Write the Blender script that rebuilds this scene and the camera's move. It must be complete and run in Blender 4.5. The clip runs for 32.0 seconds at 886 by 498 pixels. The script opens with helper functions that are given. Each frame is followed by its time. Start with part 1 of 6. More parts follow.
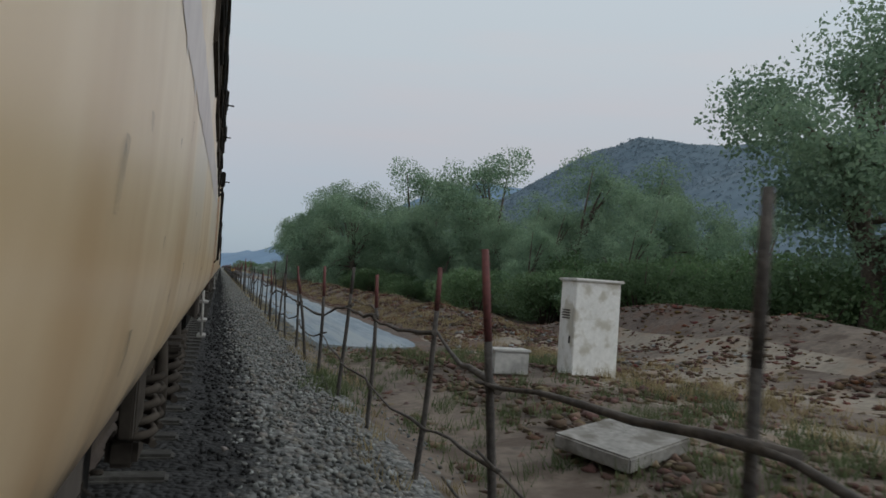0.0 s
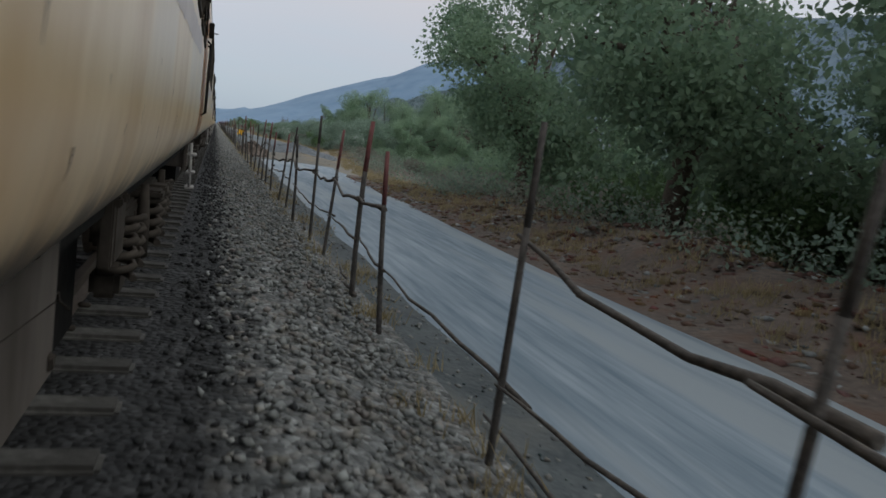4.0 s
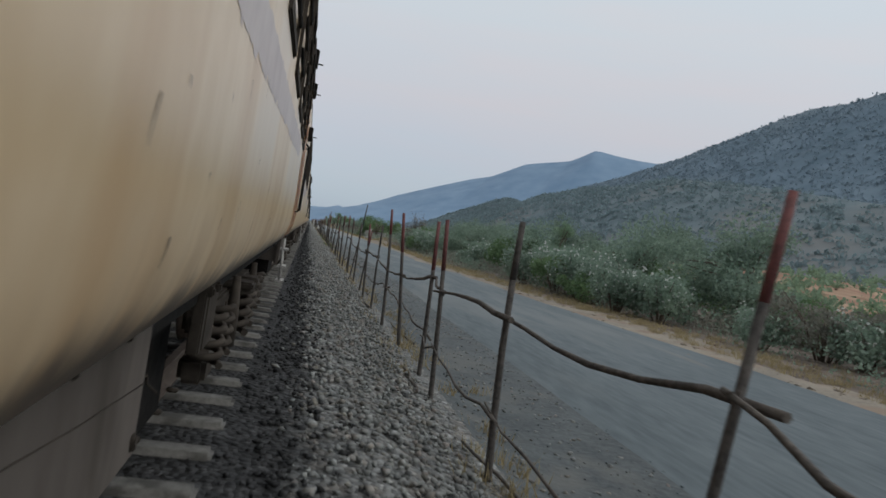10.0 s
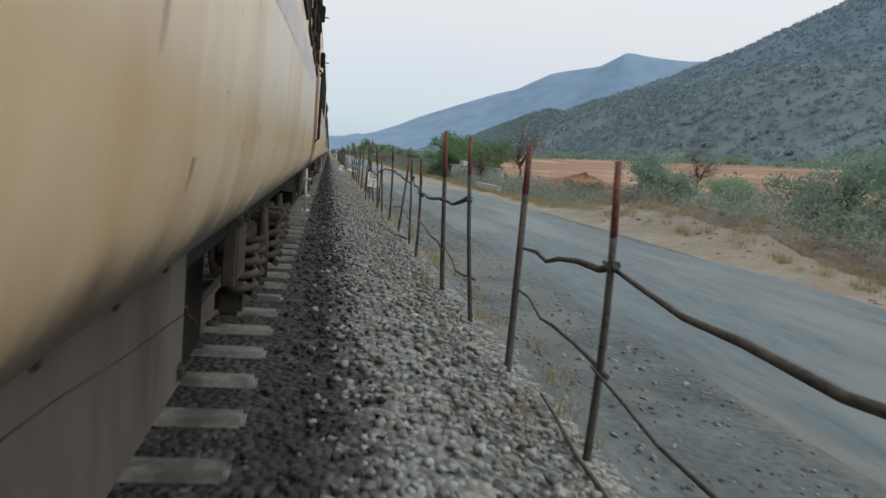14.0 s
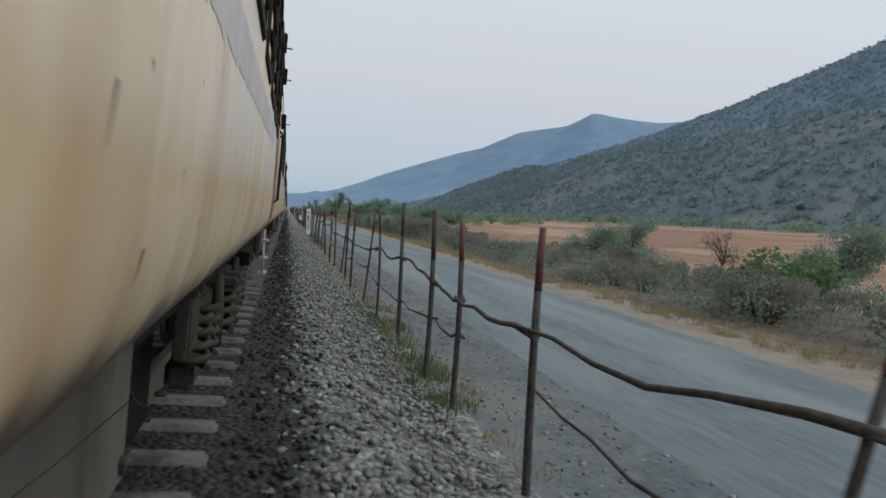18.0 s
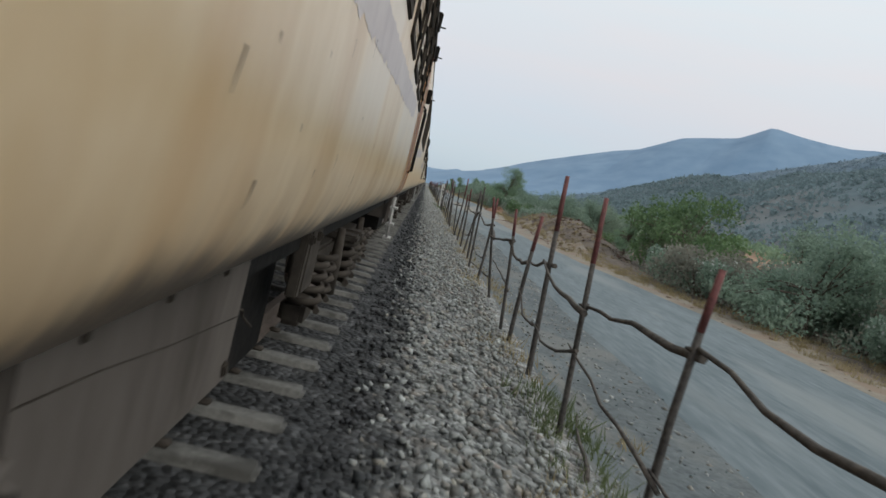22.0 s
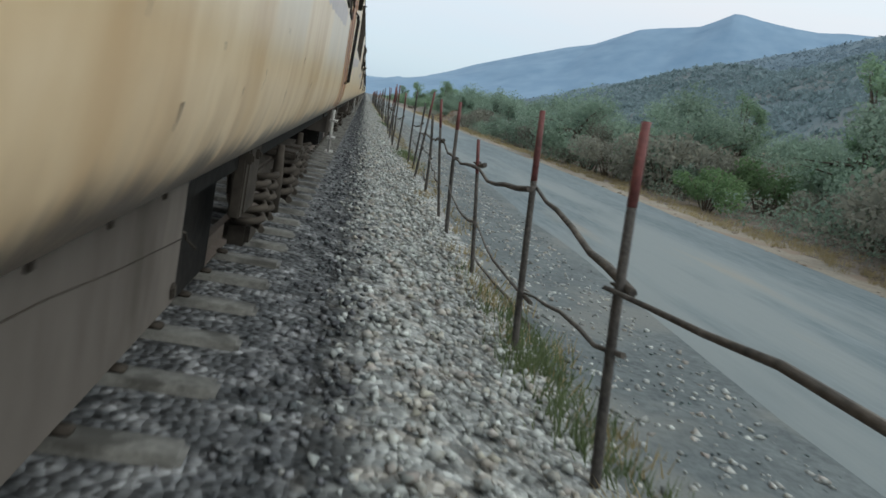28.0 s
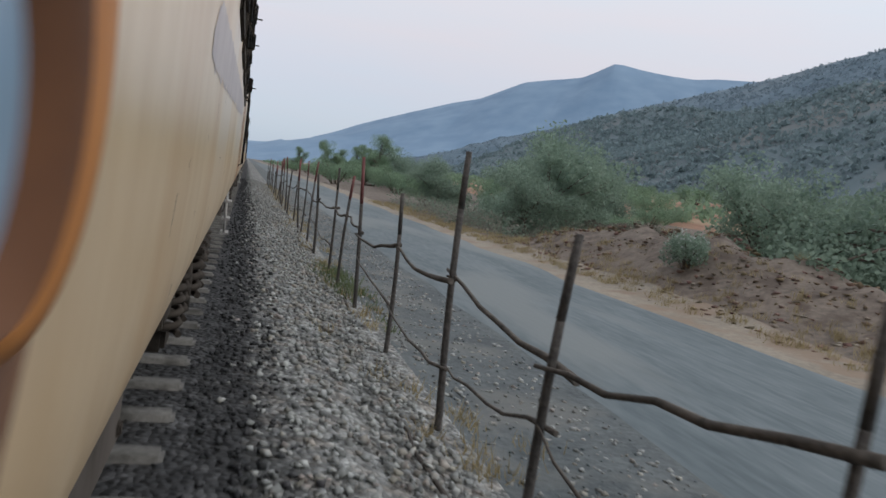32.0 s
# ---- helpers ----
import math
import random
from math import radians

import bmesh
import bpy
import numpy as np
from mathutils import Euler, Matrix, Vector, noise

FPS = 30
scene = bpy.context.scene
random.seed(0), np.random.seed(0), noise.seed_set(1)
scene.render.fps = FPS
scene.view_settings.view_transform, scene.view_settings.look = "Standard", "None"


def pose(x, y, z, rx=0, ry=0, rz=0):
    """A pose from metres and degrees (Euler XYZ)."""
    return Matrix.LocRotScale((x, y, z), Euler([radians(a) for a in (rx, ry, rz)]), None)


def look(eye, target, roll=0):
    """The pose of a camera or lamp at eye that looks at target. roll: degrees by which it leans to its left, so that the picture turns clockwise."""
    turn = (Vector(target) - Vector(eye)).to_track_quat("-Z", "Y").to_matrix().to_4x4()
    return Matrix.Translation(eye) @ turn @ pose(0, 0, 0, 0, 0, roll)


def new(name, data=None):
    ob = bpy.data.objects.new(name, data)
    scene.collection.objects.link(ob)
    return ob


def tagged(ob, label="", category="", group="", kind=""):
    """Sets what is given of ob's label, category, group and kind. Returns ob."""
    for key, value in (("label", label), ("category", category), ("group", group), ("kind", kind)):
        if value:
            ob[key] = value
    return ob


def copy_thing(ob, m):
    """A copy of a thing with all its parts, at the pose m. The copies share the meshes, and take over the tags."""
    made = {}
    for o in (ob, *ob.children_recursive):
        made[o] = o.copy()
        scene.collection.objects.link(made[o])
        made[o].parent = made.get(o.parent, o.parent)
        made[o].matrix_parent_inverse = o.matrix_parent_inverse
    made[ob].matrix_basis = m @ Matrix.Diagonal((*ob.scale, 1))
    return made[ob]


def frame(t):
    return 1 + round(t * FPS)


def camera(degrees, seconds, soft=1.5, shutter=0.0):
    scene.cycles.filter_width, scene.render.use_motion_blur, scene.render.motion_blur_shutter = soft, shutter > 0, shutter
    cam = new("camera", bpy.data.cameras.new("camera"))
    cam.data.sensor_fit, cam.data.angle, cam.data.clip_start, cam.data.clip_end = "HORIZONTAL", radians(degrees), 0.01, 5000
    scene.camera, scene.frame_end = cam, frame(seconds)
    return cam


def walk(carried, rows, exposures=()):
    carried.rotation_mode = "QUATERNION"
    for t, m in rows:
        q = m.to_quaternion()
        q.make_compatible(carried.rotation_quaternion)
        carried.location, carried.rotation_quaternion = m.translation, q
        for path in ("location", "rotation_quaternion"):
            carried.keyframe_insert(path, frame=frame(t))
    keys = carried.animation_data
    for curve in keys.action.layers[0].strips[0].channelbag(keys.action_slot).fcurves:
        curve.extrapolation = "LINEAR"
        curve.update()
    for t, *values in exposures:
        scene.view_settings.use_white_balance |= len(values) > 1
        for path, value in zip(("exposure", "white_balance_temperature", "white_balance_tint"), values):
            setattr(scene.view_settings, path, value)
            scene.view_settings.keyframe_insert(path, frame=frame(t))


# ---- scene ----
# ---- camera ----
cam = camera(62.8, 32.0, soft=1.6, shutter=0.04)
# seconds, x, y, z, yaw to the right, pitch up, roll
PATH = (
    (0.0, 1.704, 0.259, 1.369, 16.90, 2.60, 4.12),
    (0.5, 1.706, 11.804, 1.367, 15.65, 1.15, 2.34),
    (1.0, 1.726, 23.300, 1.356, 14.14, -1.56, 1.51),
    (1.5, 1.738, 34.780, 1.364, 15.15, -3.34, 2.66),
    (2.0, 1.764, 46.340, 1.344, 16.16, -4.73, 5.18),
    (2.5, 1.780, 57.84, 1.342, 16.90, -9.20, 5.40),
    (4.5, 1.808, 103.968, 1.353, 17.73, -5.48, 8.88),
    (5.0, 1.805, 115.550, 1.359, 13.67, -3.05, 8.92),
    (5.5, 1.817, 127.081, 1.364, 13.36, -3.18, 9.40),
    (6.0, 1.833, 138.543, 1.351, 11.15, -3.68, 9.53),
    (6.5, 1.835, 150.067, 1.338, 8.51, -3.59, 9.21),
    (7.0, 1.834, 161.608, 1.331, 7.99, -2.77, 9.36),
    (7.5, 1.829, 173.183, 1.346, 7.08, -1.36, 9.72),
    (8.0, 1.826, 184.749, 1.346, 6.53, 0.08, 10.28),
    (8.5, 1.818, 196.306, 1.359, 8.75, 0.69, 10.22),
    (9.0, 1.817, 207.872, 1.353, 10.31, 0.26, 9.68),
    (9.5, 1.821, 219.417, 1.352, 10.26, -0.06, 9.85),
    (10.0, 1.823, 230.975, 1.348, 10.64, -0.57, 9.43),
    (10.5, 1.808, 242.569, 1.339, 10.80, -1.70, 7.38),
    (11.0, 1.794, 254.152, 1.337, 9.48, -3.03, 6.10),
    (11.5, 1.777, 265.715, 1.314, 7.50, -3.98, 4.98),
    (12.0, 1.765, 277.272, 1.303, 5.25, -3.85, 2.18),
    (12.5, 1.757, 288.829, 1.304, 4.81, -3.56, 1.15),
    (13.0, 1.765, 300.373, 1.304, 6.99, -5.59, 2.11),
    (13.5, 1.785, 311.902, 1.302, 8.40, -7.02, 4.36),
    (14.0, 1.816, 323.412, 1.313, 9.52, -6.93, 5.27),
    (14.5, 1.815, 334.949, 1.319, 13.53, -6.48, 5.92),
    (16.5, 1.764, 381.194, 1.354, 15.90, -2.83, 5.22),
    (17.0, 1.755, 392.829, 1.322, 13.15, -0.89, 4.63),
    (17.5, 1.782, 404.341, 1.352, 12.05, -1.13, 5.26),
    (18.0, 1.799, 415.928, 1.362, 12.36, -2.02, 5.76),
    (18.5, 1.822, 427.353, 1.364, 13.23, -2.32, 8.15),
    (19.0, 1.863, 438.804, 1.355, 14.83, -2.14, 11.75),
    (19.5, 1.873, 450.329, 1.353, 18.60, -1.96, 12.06),
    (20.0, 1.875, 461.866, 1.351, 19.65, -3.45, 12.53),
    (20.5, 1.880, 473.419, 1.355, 15.42, -4.82, 13.22),
    (21.0, 1.872, 485.003, 1.349, 11.14, -4.43, 12.83),
    (21.5, 1.887, 496.544, 1.355, 7.00, -5.11, 13.12),
    (22.0, 1.901, 508.115, 1.356, 2.63, -4.79, 14.55),
    (22.5, 1.935, 519.690, 1.379, 0.84, -3.83, 15.48),
    (23.0, 1.946, 531.236, 1.385, 0.69, -3.38, 15.94),
    (23.5, 1.933, 542.796, 1.376, 0.38, -4.76, 14.66),
    (24.0, 1.908, 554.338, 1.358, 1.17, -9.10, 13.44),
    (24.5, 1.900, 565.858, 1.347, 1.72, -13.08, 12.52),
    (26.5, 1.911, 612.038, 1.355, 3.92, -12.78, 12.55),
    (27.0, 1.933, 623.547, 1.365, 7.64, -10.77, 12.74),
    (27.5, 1.928, 635.109, 1.375, 11.35, -10.10, 12.87),
    (28.0, 1.923, 646.652, 1.366, 8.28, -10.78, 11.74),
    (28.5, 1.905, 658.263, 1.351, 2.81, -10.39, 10.17),
    (29.0, 1.892, 669.838, 1.347, 0.64, -9.67, 9.56),
    (29.5, 1.887, 681.393, 1.348, -0.02, -9.50, 9.50),
    (30.0, 1.891, 692.943, 1.353, -0.23, -9.40, 9.40),
    (30.5, 1.881, 704.498, 1.372, 2.32, -9.03, 10.70),
    (31.0, 1.801, 716.05, 1.409, 7.64, -7.11, 12.10),
    (31.5, 1.730, 727.45, 1.453, 13.15, -5.27, 9.20),
    (32.0, 1.715, 738.95, 1.546, 15.92, -4.87, 8.55)
)

# seconds, stops, kelvin, tint: the phone's own brightening and tinting
EXPOSURE = ((0, -0.58, 6400, 4), (1, -0.27, 6400, 5), (2, -0.05, 6500, 6), (5, -0.45, 6450, 6), (7, -0.1, 6600, 6), (8, -0.12, 6600, 6), (9, -0.35, 6550, 6), (10, -0.38, 6500, 6), (12, -0.05, 6700, 6), (14, 0.05, 6650, 3), (17, -0.3, 6350, 3),
            (20, -0.22, 6400, 5), (21, -0.18, 6500, 5), (22, -0.06, 6600, 4), (23, -0.2, 6650, 4), (24, 0.0, 6550, 2), (26.5, 0.12, 6600, 2), (28, 0.16, 6400, 0), (30, 0.08, 6500, 1), (31, -0.03, 6500, 4), (32, -0.1, 6500, 9))


def held(x, y, z, yaw, pitch, roll):
    a, b = radians(yaw), radians(pitch)
    way = Vector((math.sin(a) * math.cos(b), math.cos(a) * math.cos(b), math.sin(b)))
    return look((x, y, z), Vector((x, y, z)) + way * 10, roll)


walk(cam, [(row[0], held(*row[1:])) for row in PATH], EXPOSURE)

# ---- world and sun: dusk, hazy sky, the sun low behind a veil ----
world = bpy.data.worlds.new("dusk_sky")
scene.world = world
world.use_nodes = True
wn, wl = world.node_tree.nodes, world.node_tree.links
wn.clear()
sky = wn.new("ShaderNodeTexSky")
sky.sky_type, sky.sun_disc = "NISHITA", False
sky.sun_elevation, sky.sun_rotation = radians(41), radians(119)
sky.air_density, sky.dust_density, sky.ozone_density = 1.0, 1.5, 2.0
veil = wn.new("ShaderNodeMix")
veil.data_type = "RGBA"
veil.inputs[0].default_value = 0.72
bg = wn.new("ShaderNodeBackground")
bg.inputs["Strength"].default_value = 0.145
wout = wn.new("ShaderNodeOutputWorld")
# the haze layer: bluer near the ground, faintly rosy above it, pale overhead
tc = wn.new("ShaderNodeTexCoord")
sep = wn.new("ShaderNodeSeparateXYZ")
ramp = wn.new("ShaderNodeValToRGB")
wl.new(tc.outputs["Generated"], sep.inputs[0])
wl.new(sep.outputs["Z"], ramp.inputs[0])
els = ramp.color_ramp.elements
els[0].position, els[0].color = 0.0, (0.44, 0.53, 0.68, 1)
els[1].position, els[1].color = 0.11, (0.58, 0.62, 0.72, 1)
for pos, col in ((0.19, (0.735, 0.70, 0.735)), (0.30, (0.80, 0.82, 0.855)), (0.42, (0.86, 0.895, 0.94)), (1.0, (0.84, 0.89, 0.96))):
    e = els.new(pos)
    e.color = (*col, 1)
scale = wn.new("ShaderNodeVectorMath")
scale.operation = "SCALE"
scale.inputs["Scale"].default_value = 8.6
wl.new(ramp.outputs[0], scale.inputs[0])
wl.new(sky.outputs[0], veil.inputs["A"])
# thin streaks of cloud, slightly rosier than the haze
cloud_map, cloud, cloud_range, rosy = (wn.new("ShaderNode" + k) for k in ("Mapping", "TexNoise", "MapRange", "Mix"))
cloud_map.inputs["Scale"].default_value = (1.0, 1.0, 7.0)
cloud.inputs["Scale"].default_value, cloud.inputs["Detail"].default_value = 2.2, 5
cloud_range.inputs["From Min"].default_value, cloud_range.inputs["From Max"].default_value = 0.42, 0.68
rosy.data_type, rosy.blend_type = "RGBA", "MULTIPLY"
rosy.inputs["B"].default_value = (1.06, 0.985, 0.965, 1)
wl.new(tc.outputs["Generated"], cloud_map.inputs[0])
wl.new(cloud_map.outputs[0], cloud.inputs["Vector"])
wl.new(cloud.outputs[0], cloud_range.inputs[0])
wl.new(cloud_range.outputs[0], rosy.inputs[0])
wl.new(scale.outputs[0], rosy.inputs["A"])
wl.new(rosy.outputs["Result"], veil.inputs["B"])
wl.new(veil.outputs["Result"], bg.inputs["Color"])
wl.new(bg.outputs[0], wout.inputs[0])

sun = new("sun", bpy.data.lights.new("sun", "SUN"))
sun.data.energy, sun.data.angle, sun.data.color = 1.35, radians(70), (1.0, 0.95, 0.88)
sun.matrix_world = look((230, -130, 230), (0, 0, 0))

# ---- materials ----


def material(name, dark, light, rough=0.8, grain=6.0, stain=0.7, bump=0.15, metal=0.0, stretch=(1, 1, 1), third=None, third_size=0.4, coord="Object"):
    """Two colours mixed at a coarse and a fine scale, with relief; third: a colour in scattered patches."""
    m = bpy.data.materials.new(name)
    m.use_nodes = True
    n, l = m.node_tree.nodes, m.node_tree.links
    p = n["Principled BSDF"]
    p.inputs["Roughness"].default_value, p.inputs["Metallic"].default_value = rough, metal
    c = n.new("ShaderNodeTexCoord")
    mp = n.new("ShaderNodeMapping")
    mp.inputs["Scale"].default_value = stretch
    l.new(c.outputs[coord], mp.inputs[0])
    a, b = n.new("ShaderNodeTexNoise"), n.new("ShaderNodeTexNoise")
    a.inputs["Scale"].default_value, b.inputs["Scale"].default_value = stain, grain
    a.inputs["Detail"].default_value, b.inputs["Detail"].default_value = 4, 6
    a.inputs["Roughness"].default_value = 0.65
    for t in (a, b):
        l.new(mp.outputs[0], t.inputs["Vector"])
    mid = n.new("ShaderNodeMath")
    mid.operation = "MULTIPLY_ADD"
    mid.inputs[1].default_value = 0.5
    l.new(a.outputs[0], mid.inputs[0])
    half = n.new("ShaderNodeMath")
    half.operation = "MULTIPLY"
    half.inputs[1].default_value = 0.5
    l.new(b.outputs[0], half.inputs[0])
    l.new(half.outputs[0], mid.inputs[2])
    r = n.new("ShaderNodeValToRGB")
    r.color_ramp.elements[0].position, r.color_ramp.elements[0].color = 0.36, (*dark, 1)
    r.color_ramp.elements[1].position, r.color_ramp.elements[1].color = 0.64, (*light, 1)
    l.new(mid.outputs[0], r.inputs[0])
    colour = r.outputs[0]
    info = n.new("ShaderNodeObjectInfo")
    vary = n.new("ShaderNodeHueSaturation")
    v = n.new("ShaderNodeMath")
    v.operation = "MULTIPLY_ADD"
    v.inputs[1].default_value, v.inputs[2].default_value = 0.24, 0.88
    l.new(info.outputs["Random"], v.inputs[0])
    l.new(v.outputs[0], vary.inputs["Value"])
    if third:
        q = n.new("ShaderNodeTexNoise")
        q.inputs["Scale"].default_value, q.inputs["Detail"].default_value = third_size, 5
        l.new(mp.outputs[0], q.inputs["Vector"])
        qr = n.new("ShaderNodeValToRGB")
        qr.color_ramp.elements[0].position, qr.color_ramp.elements[1].position = 0.5, 0.62
        l.new(q.outputs[0], qr.inputs[0])
        mix = n.new("ShaderNodeMix")
        mix.data_type = "RGBA"
        mix.inputs["B"].default_value = (*third, 1)
        l.new(qr.outputs[0], mix.inputs[0])
        l.new(colour, mix.inputs["A"])
        colour = mix.outputs["Result"]
    l.new(colour, vary.inputs["Color"])
    l.new(vary.outputs[0], p.inputs["Base Color"])
    if bump:
        bm = n.new("ShaderNodeBump")
        bm.inputs["Strength"].default_value, bm.inputs["Distance"].default_value = bump, 0.03
        l.new(b.outputs[0], bm.inputs["Height"])
        l.new(bm.outputs[0], p.inputs["Normal"])
    return m


CREAM = material("cream_paint", (0.62, 0.465, 0.285), (0.73, 0.585, 0.405), 0.31, 9, 0.9, 0.03, stretch=(1, 1.6, 0.7), third=(0.56, 0.40, 0.225), third_size=1.1)
ROOF = material("roof_grey", (0.25, 0.25, 0.25), (0.36, 0.36, 0.35), 0.7, 8, 0.5)
LAVENDER = material("faded_lavender_paint", (0.42, 0.36, 0.36), (0.55, 0.49, 0.47), 0.4, 7, 1.2, 0.05)
ORANGE = material("orange_paint", (0.44, 0.16, 0.03), (0.60, 0.26, 0.06), 0.65, 7, 1.2, 0.05)
STRIPE = material("red_brown_stripe_paint", (0.20, 0.075, 0.05), (0.36, 0.15, 0.10), 0.6, 7, 1.2, 0.05)
BROWN = material("brown_paint", (0.085, 0.03, 0.01), (0.21, 0.085, 0.025), 0.7, 7, 1.2, 0.05)
RUST = material("rusty_brown_steel", (0.10, 0.045, 0.025), (0.26, 0.14, 0.085), 0.75, 30, 4, 0.3, third=(0.34, 0.19, 0.10), third_size=9)
DUSTY = material("dusty_underframe_steel", (0.034, 0.029, 0.025), (0.07, 0.06, 0.051), 0.85, 12, 1.5, 0.15)
BOXGREY = material("dusty_grey_box_paint", (0.082, 0.071, 0.064), (0.122, 0.107, 0.097), 0.8, 7, 1.3, 0.1, stretch=(1, 1, 0.4), third=(0.058, 0.05, 0.043), third_size=1.6)
# near-black steel; also painted where the gaps under the floor lie in shade
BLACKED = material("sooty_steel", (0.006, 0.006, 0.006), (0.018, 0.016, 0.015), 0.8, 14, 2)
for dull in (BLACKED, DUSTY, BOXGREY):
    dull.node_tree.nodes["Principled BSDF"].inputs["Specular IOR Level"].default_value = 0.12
SCRATCH = material("bare_scratch", (0.022, 0.013, 0.009), (0.06, 0.035, 0.02), 0.7, 60, 9)
LIP = material("worn_dusty_lip", (0.20, 0.165, 0.125), (0.31, 0.26, 0.20), 0.7, 20, 3)
PALESTEEL = material("pale_painted_steel", (0.20, 0.195, 0.19), (0.42, 0.41, 0.39), 0.5, 20, 3)
GLASSBLUE = material("blue_grey_pane", (0.22, 0.33, 0.45), (0.30, 0.42, 0.55), 0.25, 3, 1, 0.0)
RAILSTEEL = material("rail_steel", (0.075, 0.056, 0.045), (0.14, 0.11, 0.09), 0.6, 25, 3, 0.1, metal=0.2)
SLEEPER = material("weathered_concrete_sleeper", (0.07, 0.068, 0.064), (0.15, 0.146, 0.137), 0.9, 22, 3, 0.3, third=(0.045, 0.043, 0.039), third_size=4)
STONE = material("ballast_stone", (0.118, 0.124, 0.124), (0.335, 0.345, 0.338), 0.9, 9, 3.1, 0.2, third=(0.235, 0.225, 0.208), third_size=5)
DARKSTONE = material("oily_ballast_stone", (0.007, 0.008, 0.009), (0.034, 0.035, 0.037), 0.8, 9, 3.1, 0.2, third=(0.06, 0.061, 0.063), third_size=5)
CONCRETE = material("concrete", (0.34, 0.34, 0.33), (0.46, 0.45, 0.43), 0.85, 14, 1.2, 0.15, third=(0.25, 0.25, 0.24), third_size=2)
OLDCONCRETE = material("soiled_concrete", (0.17, 0.165, 0.155), (0.30, 0.29, 0.27), 0.9, 14, 1.5, 0.25, third=(0.13, 0.12, 0.105), third_size=2.5)
WHITEWASH = material("whitewash", (0.66, 0.66, 0.64), (0.80, 0.80, 0.78), 0.7, 15, 2, 0.1, third=(0.5, 0.48, 0.42), third_size=3)
LETTER = material("black_letter_paint", (0.01, 0.01, 0.01), (0.03, 0.03, 0.03), 0.6, 20, 3, 0.0)
YELLOW = material("yellow_sign_paint", (0.72, 0.38, 0.01), (0.85, 0.48, 0.02), 0.5, 15, 2, 0.0)
POST = material("dark_weathered_post", (0.026, 0.024, 0.023), (0.085, 0.076, 0.07), 0.85, 30, 5, 0.4)
REDTOP = material("faded_red_paint", (0.075, 0.028, 0.028), (0.18, 0.06, 0.058), 0.75, 30, 6, 0.2)
BRANCH = material("bare_branch", (0.032, 0.029, 0.027), (0.115, 0.10, 0.087), 0.9, 25, 4, 0.5)
ASPHALT = material("dusty_asphalt", (0.09, 0.12, 0.135), (0.175, 0.21, 0.226), 0.85, 9, 1.3, 0.25, stretch=(1, 0.16, 1), third=(0.195, 0.22, 0.225), third_size=0.5)
PALEROAD = material("pale_concrete_road", (0.105, 0.145, 0.18), (0.235, 0.28, 0.32), 0.8, 10, 2.4, 0.25, stretch=(1, 0.07, 1), third=(0.235, 0.265, 0.285), third_size=0.9)
SOIL = material("dry_soil", (0.08, 0.064, 0.052), (0.175, 0.14, 0.112), 0.95, 7, 0.8, 0.5, third=(0.075, 0.055, 0.042), third_size=1.5)
DUGSOIL = material("fresh_dug_soil", (0.05, 0.038, 0.031), (0.135, 0.102, 0.082), 0.95, 9, 1.1, 0.8, third=(0.1, 0.062, 0.044), third_size=1.3)
DIRT = material("compacted_grey_dirt", (0.125, 0.117, 0.1), (0.195, 0.18, 0.15), 0.95, 8, 0.6, 0.4, third=(0.2, 0.165, 0.115), third_size=0.5)
SAND = material("sandy_dirt", (0.155, 0.135, 0.108), (0.265, 0.228, 0.182), 0.95, 8, 0.6, 0.3, third=(0.20, 0.15, 0.11), third_size=0.9)
REDFIELD = material("red_ploughed_field", (0.17, 0.085, 0.05), (0.29, 0.165, 0.105), 0.95, 2.5, 0.10, 0.5, stretch=(1, 0.15, 1), third=(0.34, 0.235, 0.155), third_size=0.11)
BLUEGRAVEL = material("crushed_blue_gravel", (0.045, 0.055, 0.065), (0.17, 0.185, 0.20), 0.9, 18, 3, 0.6)
GRAVEL = material("grey_gravel", (0.052, 0.064, 0.07), (0.13, 0.148, 0.153), 0.9, 14, 1.2, 0.5, third=(0.135, 0.142, 0.138), third_size=0.8)
BARK = material("bark", (0.06, 0.045, 0.035), (0.15, 0.12, 0.095), 0.9, 18, 3, 0.5)
# bluish distance haze is mixed into the base colours of these three hill materials
HAZED_FAR_SCRUB = material("far_scrub_forest", (0.072, 0.115, 0.148), (0.126, 0.176, 0.218), 0.95, 0.075, 0.02, 0.0, third=(0.12, 0.16, 0.188), third_size=0.009)
HAZED_NEAR_SCRUB = material("near_scrub_forest", (0.078, 0.115, 0.13), (0.13, 0.17, 0.186), 0.95, 0.09, 0.025, 0.0, third=(0.145, 0.155, 0.155), third_size=0.014)
HAZED_FARTHEST = material("far_ridge_forest", (0.13, 0.21, 0.31), (0.175, 0.26, 0.36), 0.95, 0.02, 0.005, 0.0)


